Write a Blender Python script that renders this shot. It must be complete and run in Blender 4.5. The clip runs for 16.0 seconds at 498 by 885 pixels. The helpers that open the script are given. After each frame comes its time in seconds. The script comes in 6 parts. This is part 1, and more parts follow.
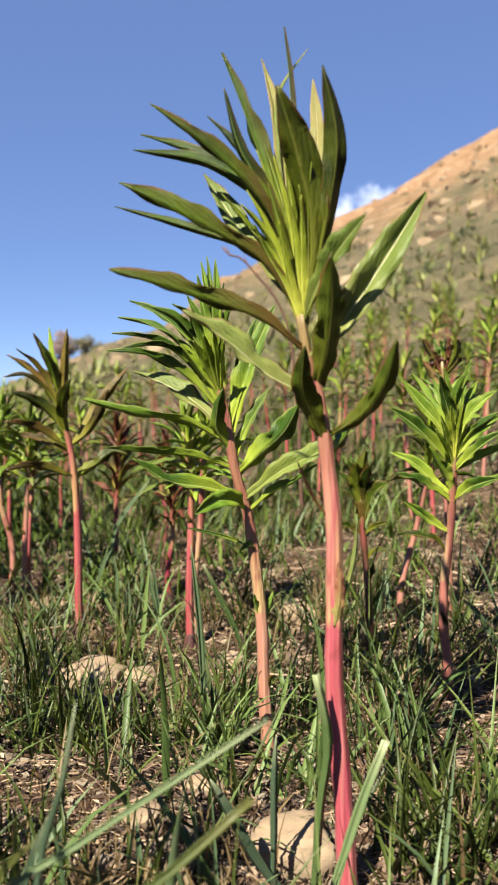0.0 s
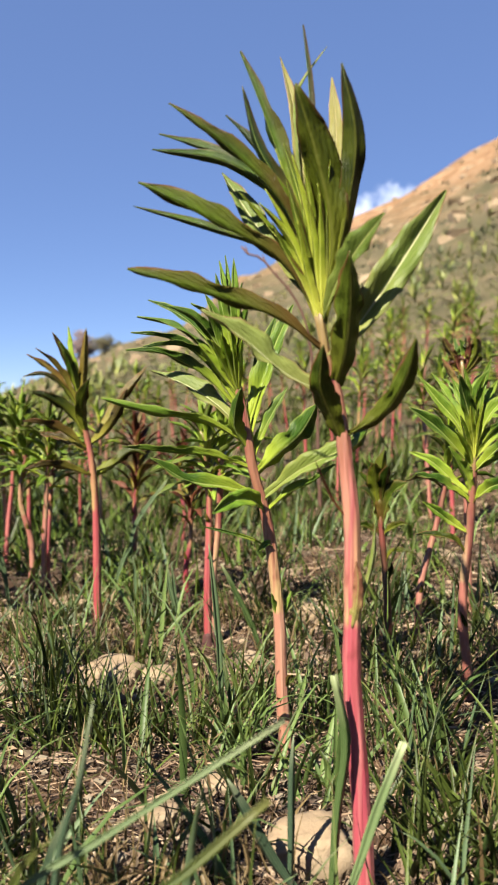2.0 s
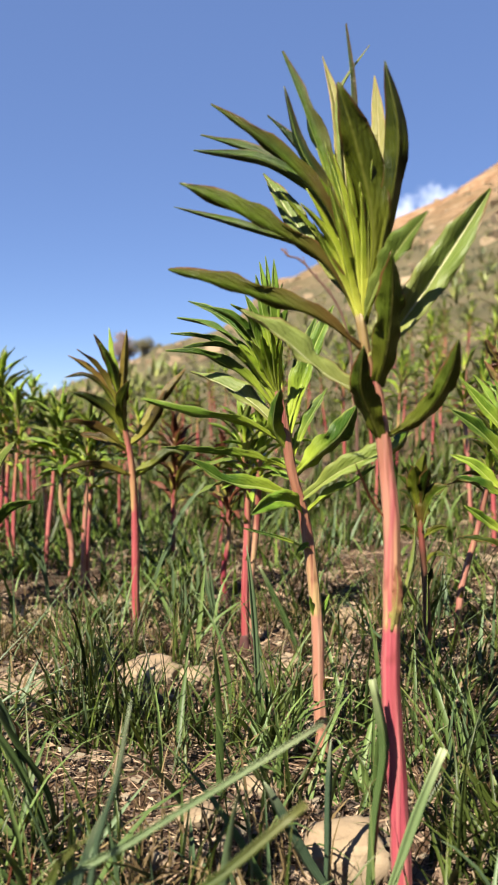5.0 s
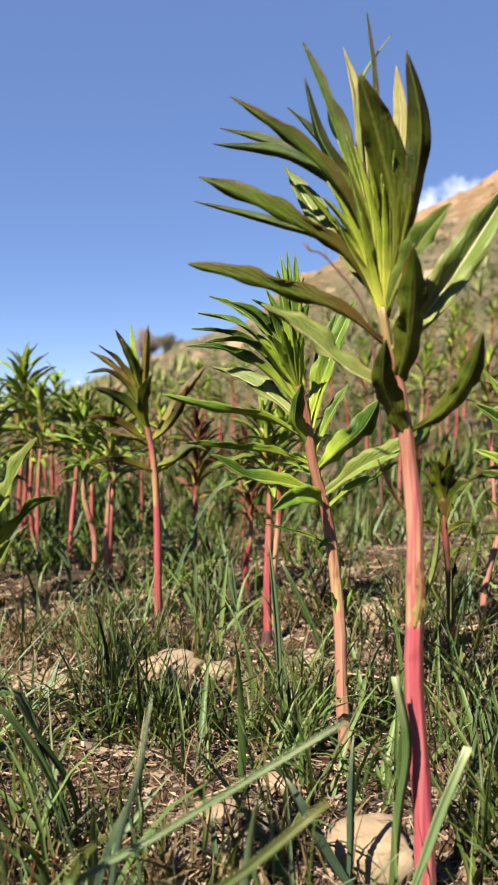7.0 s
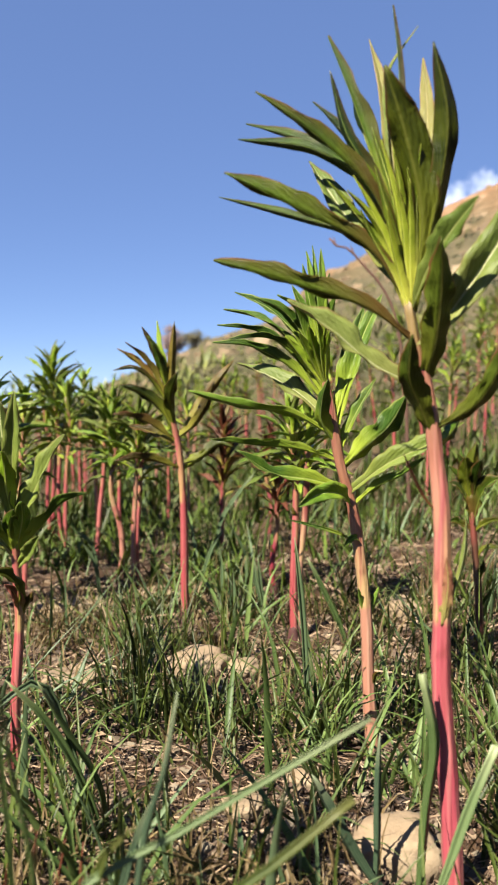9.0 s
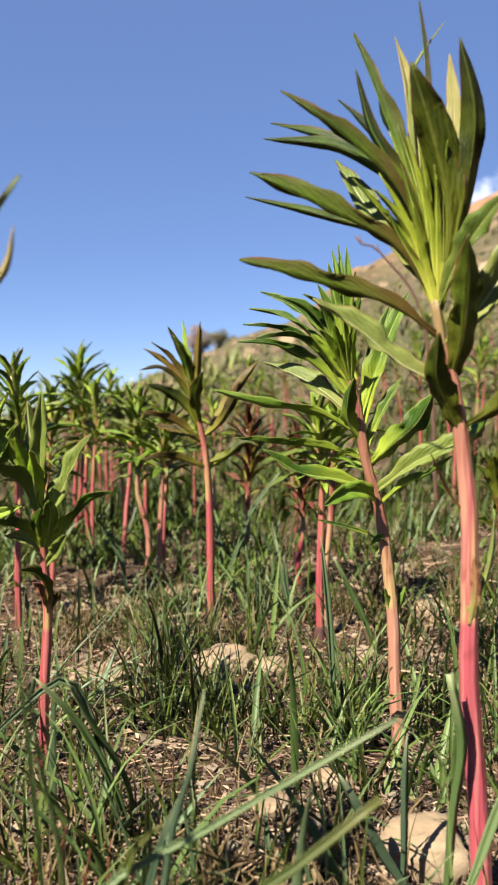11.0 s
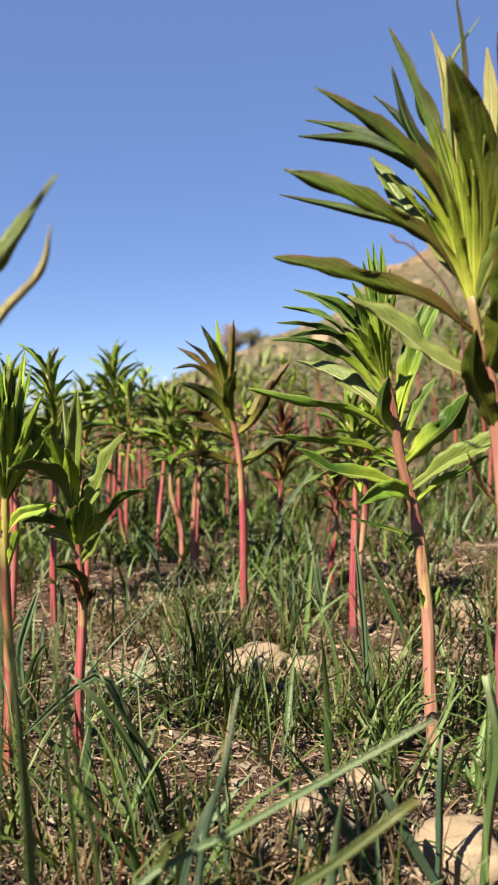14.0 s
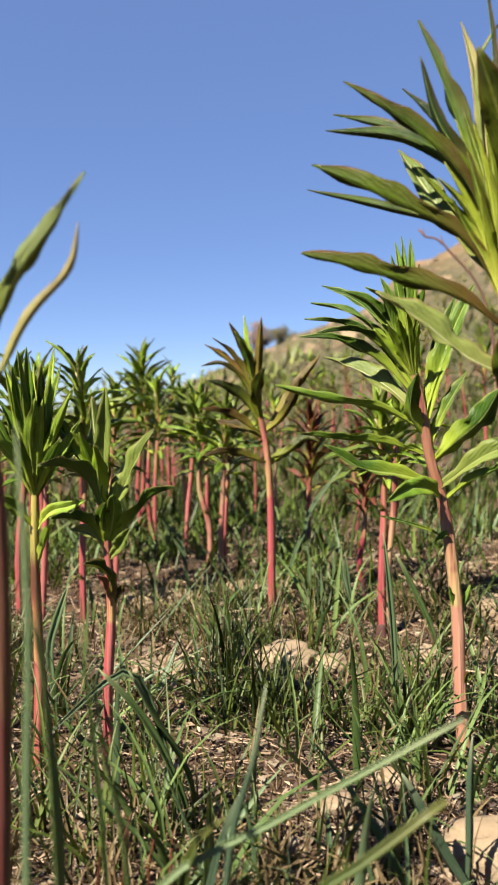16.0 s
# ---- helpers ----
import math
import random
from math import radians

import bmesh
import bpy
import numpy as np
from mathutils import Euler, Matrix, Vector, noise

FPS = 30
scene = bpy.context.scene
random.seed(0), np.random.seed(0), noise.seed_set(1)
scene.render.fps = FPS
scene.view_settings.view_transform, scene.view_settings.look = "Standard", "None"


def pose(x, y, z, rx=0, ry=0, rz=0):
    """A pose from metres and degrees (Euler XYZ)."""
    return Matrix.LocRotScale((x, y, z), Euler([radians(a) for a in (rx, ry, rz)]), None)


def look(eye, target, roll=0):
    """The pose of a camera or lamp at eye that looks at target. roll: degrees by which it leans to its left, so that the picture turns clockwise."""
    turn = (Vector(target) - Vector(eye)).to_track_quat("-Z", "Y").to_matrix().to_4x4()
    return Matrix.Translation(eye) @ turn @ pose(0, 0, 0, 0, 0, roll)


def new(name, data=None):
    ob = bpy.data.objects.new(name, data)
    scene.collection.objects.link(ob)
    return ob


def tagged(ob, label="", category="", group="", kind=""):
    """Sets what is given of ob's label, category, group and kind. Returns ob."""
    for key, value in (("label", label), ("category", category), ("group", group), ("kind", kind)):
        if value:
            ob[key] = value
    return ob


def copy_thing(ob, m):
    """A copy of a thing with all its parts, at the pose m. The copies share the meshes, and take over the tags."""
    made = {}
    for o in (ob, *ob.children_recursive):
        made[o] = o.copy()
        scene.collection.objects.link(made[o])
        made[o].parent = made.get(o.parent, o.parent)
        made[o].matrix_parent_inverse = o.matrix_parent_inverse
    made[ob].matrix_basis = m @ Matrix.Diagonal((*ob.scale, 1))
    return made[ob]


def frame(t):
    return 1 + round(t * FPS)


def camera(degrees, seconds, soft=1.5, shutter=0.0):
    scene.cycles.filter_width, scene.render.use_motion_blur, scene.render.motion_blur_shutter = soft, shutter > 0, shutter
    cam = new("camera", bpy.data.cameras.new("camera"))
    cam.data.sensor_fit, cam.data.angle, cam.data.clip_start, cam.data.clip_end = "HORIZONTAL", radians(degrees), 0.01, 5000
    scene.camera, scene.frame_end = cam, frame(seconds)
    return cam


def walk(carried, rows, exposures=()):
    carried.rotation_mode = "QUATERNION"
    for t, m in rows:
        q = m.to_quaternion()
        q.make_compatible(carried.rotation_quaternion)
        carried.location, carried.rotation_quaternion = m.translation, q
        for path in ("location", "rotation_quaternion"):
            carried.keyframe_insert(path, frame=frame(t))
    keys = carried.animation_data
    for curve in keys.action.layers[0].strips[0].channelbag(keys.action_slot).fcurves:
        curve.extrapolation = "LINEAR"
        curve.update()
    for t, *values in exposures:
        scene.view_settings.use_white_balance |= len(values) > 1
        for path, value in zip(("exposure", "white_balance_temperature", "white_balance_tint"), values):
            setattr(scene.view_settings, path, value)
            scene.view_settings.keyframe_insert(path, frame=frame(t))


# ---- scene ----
cam = camera(34.76, 16.0, soft=2.0)
EYE = 0.28  # height of the lens over the ground at its foot
ROWS = [
    (0.0, 0.0000, 0.0000, 0.0000, 87.100, 0.000, 0.000),
    (0.5, 0.0000, 0.0008, 0.0003, 87.062, -0.071, 0.247),
    (1.0, -0.0002, 0.0012, 0.0000, 87.041, -0.093, 0.523),
    (1.5, -0.0002, 0.0012, 0.0004, 86.993, -0.119, 0.846),
    (2.0, 0.0004, 0.0009, 0.0001, 87.046, -0.043, 1.346),
    (2.5, 0.0005, 0.0009, -0.0002, 87.112, -0.022, 1.742),
    (3.0, 0.0010, 0.0014, -0.0005, 87.146, 0.042, 2.176),
    (3.5, 0.0005, 0.0024, -0.0010, 87.235, 0.042, 2.677),
    (4.0, -0.0001, 0.0015, -0.0008, 87.260, -0.125, 3.188),
    (6.5, 0.0001, 0.0046, -0.0010, 86.979, -0.188, 5.332),
    (7.0, 0.0004, 0.0050, -0.0009, 86.858, -0.085, 5.720),
    (7.5, 0.0003, 0.0063, -0.0013, 86.766, -0.076, 6.194),
    (8.0, 0.0004, 0.0072, -0.0013, 86.677, -0.005, 6.686),
    (8.5, 0.0005, 0.0058, -0.0014, 86.660, 0.058, 7.122),
    (9.0, 0.0009, 0.0056, -0.0013, 86.627, 0.101, 7.633),
    (11.5, 0.0008, 0.0050, -0.0013, 86.540, 0.311, 9.875),
    (12.0, 0.0004, 0.0051, -0.0012, 86.484, 0.306, 10.241),
    (12.5, -0.0004, 0.0048, -0.0010, 86.487, 0.395, 10.517),
    (13.0, -0.0007, 0.0050, -0.0014, 86.527, 0.337, 10.925),
    (13.5, -0.0007, 0.0052, -0.0020, 86.548, 0.279, 11.374),
    (14.0, 0.0001, 0.0055, -0.0017, 86.508, 0.371, 11.824),
    (14.5, 0.0013, 0.0055, -0.0014, 86.468, 0.474, 12.330),
    (15.0, 0.0009, 0.0043, -0.0014, 86.447, 0.457, 12.784),
    (15.5, 0.0005, 0.0051, -0.0014, 86.410, 0.514, 13.238),
    (16.0, 0.0000, 0.0066, -0.0021, 86.336, 0.548, 13.834),
]
walk(cam, [(t, pose(x, y, EYE + z, rx, ry, rz)) for t, x, y, z, rx, ry, rz in ROWS])
cam.data.dof.use_dof = True
cam.data.dof.focus_distance = 0.60
cam.data.dof.aperture_fstop = 17.0

# ---- sky, sun ----
SUN_FROM = Vector((-0.37, -0.56, 0.74)).normalized()
world = bpy.data.worlds.new("world")
scene.world = world
world.use_nodes = True
sky = world.node_tree.nodes.new("ShaderNodeTexSky")
sky.sky_type, sky.sun_disc = "NISHITA", False
sky.sun_elevation = math.asin(SUN_FROM.z)
sky.sun_rotation = math.atan2(SUN_FROM.x, SUN_FROM.y) % (2 * math.pi)
sky.altitude, sky.air_density, sky.dust_density, sky.ozone_density = 2200, 0.66, 0.10, 2.4
# a clear sky as a phone shows it: half of the range from zenith to horizon evened out into plain blue
tint = world.node_tree.nodes.new("ShaderNodeMix")
tint.data_type, tint.blend_type = "RGBA", "MIX"
tint.inputs[0].default_value, tint.inputs[7].default_value = 0.56, (0.96, 1.60, 3.65, 1)
world.node_tree.links.new(sky.outputs[0], tint.inputs[6])
world.node_tree.links.new(tint.outputs[2], world.node_tree.nodes["Background"].inputs[0])
world.node_tree.nodes["Background"].inputs[1].default_value = 0.0458
sun = new("sun", bpy.data.lights.new("sun", "SUN"))
sun.data.energy, sun.data.angle, sun.data.color = 4.85, radians(0.53), (1.0, 0.91, 0.76)
sun.matrix_world = look(SUN_FROM * 50, (0, 0, 0))
scene.view_settings.exposure = 2.1


# ---- materials ----
class Nodes:
    """A short way to write a node material."""

    def __init__(self, name):
        self.mat = bpy.data.materials.new(name)
        self.mat.use_nodes = True
        self.tree = self.mat.node_tree
        self.bsdf = self.tree.nodes["Principled BSDF"]
        self.out = self.tree.nodes["Material Output"]

    def add(self, kind, **values):
        node = self.tree.nodes.new("ShaderNode" + kind)
        for key, value in values.items():
            node.inputs[key.replace("_", " ")].default_value = value
        return node

    def link(self, a, b):
        self.tree.links.new(a, b)

    def coords(self, which, scale=(1, 1, 1)):
        mapping = self.add("Mapping", Scale=scale)
        self.link(self.add("TexCoord").outputs[which], mapping.inputs[0])
        return mapping.outputs[0]

    def noise(self, vector, scale, detail=4.0, rough=0.6):
        node = self.add("TexNoise", Scale=scale, Detail=detail, Roughness=rough)
        if vector is not None:
            self.link(vector, node.inputs["Vector"])
        return node.outputs["Fac"]

    def ramp(self, fac, *stops):
        node = self.add("ValToRGB")
        while len(node.color_ramp.elements) < len(stops):
            node.color_ramp.elements.new(0.5)
        for element, (at, colour) in zip(node.color_ramp.elements, stops):
            element.position = at
            element.color = (*colour, 1) if len(colour) == 3 else colour
        self.link(fac, node.inputs[0])
        return node.outputs[0]

    def mix(self, fac, a, b, blend="MIX"):
        node = self.tree.nodes.new("ShaderNodeMix")
        node.data_type, node.blend_type = "RGBA", blend
        for socket, value in ((node.inputs[0], fac), (node.inputs[6], a), (node.inputs[7], b)):
            if isinstance(value, bpy.types.NodeSocket):
                self.link(value, socket)
            elif isinstance(value, (int, float)):
                socket.default_value = value
            else:
                socket.default_value = (*value, 1)
        return node.outputs[2]

    def math(self, op, a, b=0.0, clamp=False):
        node = self.tree.nodes.new("ShaderNodeMath")
        node.operation, node.use_clamp = op, clamp
        for socket, value in zip(node.inputs, (a, b)):
            if isinstance(value, bpy.types.NodeSocket):
                self.link(value, socket)
            else:
                socket.default_value = value
        return node.outputs[0]

    def bump(self, height, strength, distance):
        node = self.add("Bump", Strength=strength, Distance=distance)
        self.link(height, node.inputs["Height"])
        self.link(node.outputs[0], self.bsdf.inputs["Normal"])
        return node.outputs[0]

    def leafy(self, colour, share):
        """Lets part of the light through, tinted by the blade's own colour."""
        through_light = self.add("BsdfTranslucent")
        self.link(self.mix(1.0, colour, (1.0, 0.95, 0.35), "MULTIPLY"), through_light.inputs[0])
        both = self.add("MixShader")
        both.inputs[0].default_value = share
        self.link(self.bsdf.outputs[0], both.inputs[1])
        self.link(through_light.outputs[0], both.inputs[2])
        self.link(both.outputs[0], self.out.inputs[0])


def split_uv(n):
    node = n.add("SeparateXYZ")
    n.link(n.add("TexCoord").outputs["UV"], node.inputs[0])
    return node.outputs[0], node.outputs[1]


def leaf_material(name, dark, light, base, margin, rib, share=0.24, two_tone=0.2):
    """A willow-like blade: pale rib, faint uneven side veins, paler foot, reddish margin, patchy green."""
    n = Nodes(name)
    across, along = split_uv(n)
    from_rib = n.math("ABSOLUTE", n.math("SUBTRACT", across, 0.5))
    here = n.coords("Object")
    spots = n.noise(here, 75, 5, 0.65)
    fibres = n.noise(n.coords("UV", (16, 1.6, 1)), 1.6, 4)
    shade = n.math("ADD", n.math("MULTIPLY", spots, 0.55), n.math("MULTIPLY", fibres, 0.28))
    shade = n.math("ADD", shade, n.math("MULTIPLY", n.math("SUBTRACT", n.add("ObjectInfo").outputs["Random"], 0.5), 0.34), True)
    colour = n.mix(n.ramp(shade, (0.30, (0, 0, 0)), (0.62, (1, 1, 1))), dark, light)
    foot = n.ramp(along, (0.0, (1, 1, 1)), (0.25, (0.8, 0.8, 0.8)), (0.58, (0, 0, 0)))
    colour = n.mix(n.math("MULTIPLY", foot, 0.85), colour, base)
    slant = n.math("ADD", n.math("MULTIPLY", along, 70.0), n.math("MULTIPLY", from_rib, -46.0))
    slant = n.math("ADD", slant, n.math("MULTIPLY", n.noise(here, 120, 2), 7.0))
    veins = n.math("SINE", slant)
    colour = n.mix(n.math("MULTIPLY", n.ramp(veins, (0.75, (0, 0, 0)), (1.0, (1, 1, 1))), 0.10), colour, rib)
    colour = n.mix(n.ramp(from_rib, (0.012, (1, 1, 1)), (0.05, (0, 0, 0))), colour, rib)
    edge = n.math("ADD", from_rib, n.math("MULTIPLY", n.math("SUBTRACT", n.noise(here, 40, 3), 0.5), 0.20))
    edge = n.math("ADD", edge, n.math("MULTIPLY", n.ramp(along, (0.7, (0, 0, 0)), (1.0, (1, 1, 1))), 0.12))
    colour = n.mix(n.ramp(edge, (0.44, (0, 0, 0)), (0.53, (0.9, 0.9, 0.9))), colour, margin)
    # on some blades one half turns towards the margin colour
    margin_half = n.math("ADD", n.math("MULTIPLY", n.math("SUBTRACT", 0.5, across), 2.2), n.math("MULTIPLY", n.math("SUBTRACT", n.noise(here, 30, 3), 0.5), 1.6))
    margin_half = n.math("MULTIPLY", n.ramp(margin_half, (0.15, (0, 0, 0)), (0.75, (1, 1, 1))), n.ramp(n.math("FRACT", n.math("MULTIPLY", n.add("ObjectInfo").outputs["Random"], 7.3)), (0.25, (0, 0, 0)), (0.75, (1, 1, 1))))
    margin_half = n.math("MULTIPLY", margin_half, two_tone)
    colour = n.mix(margin_half, colour, n.mix(0.2, margin, colour))
    n.link(colour, n.bsdf.inputs["Base Color"])
    n.bsdf.inputs["Roughness"].default_value = 0.37
    n.bsdf.inputs["Specular IOR Level"].default_value = 0.20
    keel = n.ramp(from_rib, (0.0, (1, 1, 1)), (0.09, (0, 0, 0)))
    n.bump(n.math("ADD", n.math("ADD", n.math("MULTIPLY", veins, 0.12), keel), n.math("ADD", fibres, n.noise(here, 220, 4))), 0.6, 0.0010)
    n.leafy(colour, share)
    return n.mat


def stem_material(name, low, mid, high, cream=(0.239, 0.165, 0.0632), squeeze=1.0, top=(0.112, 0.078, 0.024)):
    """Ribbed, streaky: crimson at the foot, cream streaks half way up, greenish under the crown."""
    pale = (1.3 * low[0], low[1] + 0.28 * low[0], low[2] + 0.2 * low[0])
    n = Nodes(name)
    across, along = split_uv(n)
    along = n.math("MULTIPLY", along, squeeze)
    streaks = n.noise(n.coords("Object", (330, 330, 7)), 1.0, 5)
    wide = n.noise(n.coords("Object", (120, 120, 10)), 1.0, 2)
    at = n.math("ADD", along, n.math("MULTIPLY", n.math("SUBTRACT", streaks, 0.5), 0.05))
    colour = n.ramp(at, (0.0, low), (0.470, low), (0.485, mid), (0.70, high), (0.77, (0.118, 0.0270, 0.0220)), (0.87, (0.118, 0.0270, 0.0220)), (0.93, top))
    creamy = n.math("MULTIPLY", n.ramp(along, (0.470, (0.06, 0.06, 0.06)), (0.485, (1, 1, 1)), (0.64, (0.5, 0.5, 0.5)), (0.74, (0.25, 0.25, 0.25))), n.ramp(n.math("ADD", n.math("MULTIPLY", wide, 0.7), n.math("MULTIPLY", streaks, 0.3)), (0.41, (0, 0, 0)), (0.52, (0.9, 0.9, 0.9))))
    colour = n.mix(n.math("MULTIPLY", n.ramp(along, (0.72, (1, 1, 1)), (0.84, (0.25, 0.25, 0.25))), n.ramp(streaks, (0.50, (0, 0, 0)), (0.66, (0.60, 0.60, 0.60)))), colour, pale)
    below = n.ramp(along, (0.70, (1, 1, 1)), (0.80, (0, 0, 0)))
    colour = n.mix(n.math("MULTIPLY", below, n.ramp(n.noise(n.coords("Object", (170, 170, 5)), 1.0, 2), (0.50, (0, 0, 0)), (0.60, (0.5, 0.5, 0.5)))), colour, pale)
    colour = n.mix(creamy, colour, cream)
    blotch = n.noise(n.coords("Object", (90, 90, 40)), 1.0, 3)
    colour = n.mix(n.ramp(blotch, (0.60, (0, 0, 0)), (0.72, (0.50, 0.50, 0.50))), colour, (0.105, 0.0238, 0.019))
    n.link(colour, n.bsdf.inputs["Base Color"])
    n.bsdf.inputs["Roughness"].default_value = 0.42
    n.bump(n.math("ADD", streaks, n.math("MULTIPLY", wide, 0.8)), 0.7, 0.0016)
    return n.mat


def grass_material(name, dark, light, tip, share=0.25):
    n = Nodes(name)
    across, along = split_uv(n)
    each = n.add("NewGeometry").outputs["Random Per Island"]
    grain = n.noise(n.coords("Object"), 60, 3)
    colour = n.mix(n.math("ADD", n.math("MULTIPLY", n.math("POWER", each, 1.8), 1.0), n.math("MULTIPLY", grain, 0.2), True), dark, light)
    colour = n.mix(n.ramp(along, (0.78, (0, 0, 0)), (1.0, (0.8, 0.8, 0.8))), colour, tip)
    ribs = n.math("SINE", n.math("MULTIPLY", across, 44.0))
    colour = n.mix(n.math("MULTIPLY", n.math("GREATER_THAN", ribs, 0.5), 0.22), colour, tip)
    n.link(colour, n.bsdf.inputs["Base Color"])
    n.bsdf.inputs["Roughness"].default_value = 0.46
    n.bsdf.inputs["Specular IOR Level"].default_value = 0.2
    n.leafy(colour, share)
    return n.mat


def speckled(name, *stops, scale=20.0, rough=0.9, bump=0.6, distance=0.004, islands=0.0):
    n = Nodes(name)
    where = n.coords("Object")
    fac = n.math("ADD", n.math("MULTIPLY", n.noise(where, scale, 6, 0.65), 0.75), n.math("MULTIPLY", n.noise(where, scale * 0.17, 3), 0.25))
    if islands:
        each = n.add("NewGeometry").outputs["Random Per Island"]
        fac = n.math("ADD", n.math("MULTIPLY", fac, 1 - islands), n.math("MULTIPLY", each, islands))
    colour = n.ramp(fac, *stops)
    n.link(colour, n.bsdf.inputs["Base Color"])
    n.bsdf.inputs["Roughness"].default_value = rough
    n.bump(n.noise(where, scale * 3, 6, 0.7), bump, distance)
    return n.mat


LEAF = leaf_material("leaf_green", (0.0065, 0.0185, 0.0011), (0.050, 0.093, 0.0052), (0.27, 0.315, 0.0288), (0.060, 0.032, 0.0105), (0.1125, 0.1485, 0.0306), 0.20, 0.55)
LEAF_FRESH = leaf_material("leaf_fresh", (0.060, 0.118, 0.0095), (0.215, 0.310, 0.034), (0.36, 0.42, 0.05), (0.11, 0.108, 0.019), (0.31, 0.36, 0.11), 0.34)
LEAF_YOUNG = leaf_material("leaf_young", (0.060, 0.098, 0.005), (0.21, 0.260, 0.018), (0.52, 0.52, 0.075), (0.075, 0.045, 0.012), (0.36, 0.39, 0.09), 0.26)
LEAF_CRISP = leaf_material("leaf_crisp", (0.0234, 0.0558, 0.0054), (0.106, 0.184, 0.0171), (0.27, 0.333, 0.0315), (0.153, 0.18, 0.0405), (0.243, 0.297, 0.09), 0.24)
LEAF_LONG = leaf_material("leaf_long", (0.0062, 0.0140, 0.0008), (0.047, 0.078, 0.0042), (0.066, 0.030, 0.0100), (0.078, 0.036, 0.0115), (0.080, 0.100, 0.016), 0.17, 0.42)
LEAF_OLIVE = leaf_material("leaf_olive", (0.0126, 0.0225, 0.00198), (0.0594, 0.0846, 0.00765), (0.081, 0.0882, 0.0099), (0.099, 0.0378, 0.0144), (0.126, 0.1305, 0.027), 0.17, 0.3)
LEAF_LIME = leaf_material("leaf_lime", (0.117, 0.198, 0.009), (0.252, 0.36, 0.027), (0.378, 0.432, 0.0468), (0.108, 0.09, 0.018), (0.36, 0.405, 0.117), 0.30)
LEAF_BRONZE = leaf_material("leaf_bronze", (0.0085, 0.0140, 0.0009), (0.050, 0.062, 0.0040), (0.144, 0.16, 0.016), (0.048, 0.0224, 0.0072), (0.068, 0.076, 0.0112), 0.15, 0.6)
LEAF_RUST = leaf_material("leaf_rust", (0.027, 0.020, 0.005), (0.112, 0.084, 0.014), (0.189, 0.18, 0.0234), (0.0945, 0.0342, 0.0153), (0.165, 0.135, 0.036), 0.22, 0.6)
LEAF_RED = leaf_material("leaf_red", (0.0316, 0.0126, 0.00632), (0.105, 0.0351, 0.0183), (0.133, 0.0456, 0.0225), (0.0842, 0.014, 0.0105), (0.148, 0.0562, 0.0351))
LEAF_PALE = leaf_material("leaf_pale", (0.0828, 0.117, 0.0216), (0.1602, 0.1962, 0.0495), (0.189, 0.198, 0.054), (0.1485, 0.0855, 0.045), (0.324, 0.333, 0.18))
LEAF_SAGE = leaf_material("leaf_sage", (0.060, 0.090, 0.014), (0.130, 0.170, 0.035), (0.14, 0.17, 0.032), (0.09, 0.07, 0.022), (0.19, 0.21, 0.07))
LEAF_TAN = leaf_material("leaf_tan", (0.171, 0.162, 0.045), (0.306, 0.261, 0.108), (0.225, 0.234, 0.054), (0.234, 0.135, 0.063), (0.342, 0.306, 0.153))
LEAF_BRACT = leaf_material("leaf_bract", (0.21, 0.075, 0.052), (0.25, 0.19, 0.062), (0.20, 0.21, 0.055), (0.20, 0.058, 0.05), (0.27, 0.26, 0.08))
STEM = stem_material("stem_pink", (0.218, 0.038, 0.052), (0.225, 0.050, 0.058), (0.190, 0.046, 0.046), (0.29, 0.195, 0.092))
STEM_ROSE = stem_material("stem_rose", (0.200, 0.034, 0.040), (0.212, 0.050, 0.048), (0.175, 0.042, 0.040))
STEM_SALMON = stem_material("stem_salmon", (0.193, 0.0667, 0.0507), (0.176, 0.0667, 0.0454), (0.113, 0.033, 0.0266), (0.224, 0.155, 0.08))
STEM_CREAM = stem_material("stem_cream", (0.2268, 0.1053, 0.07128), (0.2349, 0.1341, 0.06885), (0.1341, 0.03402, 0.02916), (0.2673, 0.1899, 0.08505), 1.30, (0.1215, 0.03078, 0.02592))
STEM_ORANGE = stem_material("stem_orange", (0.18, 0.0324, 0.0306), (0.234, 0.0765, 0.0432), (0.225, 0.0855, 0.0378), (0.27, 0.18, 0.0585), 1.5, (0.198, 0.171, 0.036))
# brownish-red stem with the shade it stands in put into its colour
STEM_BROWN_SHADED = stem_material("stem_brown_shaded", (0.050, 0.0105, 0.009), (0.053, 0.013, 0.0095), (0.047, 0.015, 0.0095), (0.070, 0.035, 0.018))
STEM_DARK = stem_material("stem_dark", (0.133, 0.0117, 0.024), (0.133, 0.0186, 0.024), (0.0963, 0.0213, 0.0186))
GRASS = grass_material("grass_green", (0.0060, 0.0135, 0.0022), (0.063, 0.090, 0.0155), (0.095, 0.095, 0.030), 0.17)
GRASS_BLUE = grass_material("grass_greyish", (0.02992, 0.05456, 0.02376), (0.08096, 0.1188, 0.05808), (0.1232, 0.1452, 0.07304), 0.15)
GRASS_DARK = grass_material("grass_bluish", (0.009, 0.0216, 0.0126), (0.0324, 0.0558, 0.0306), (0.135, 0.153, 0.09), 0.06)
BROAD = grass_material("broad_grass", (0.01944, 0.03888, 0.00972), (0.04698, 0.07938, 0.02268), (0.1701, 0.1944, 0.0972), 0.08)
BROAD_PALE = grass_material("broad_pale_grass", (0.054, 0.0882, 0.0324), (0.108, 0.153, 0.063), (0.216, 0.243, 0.135), 0.10)
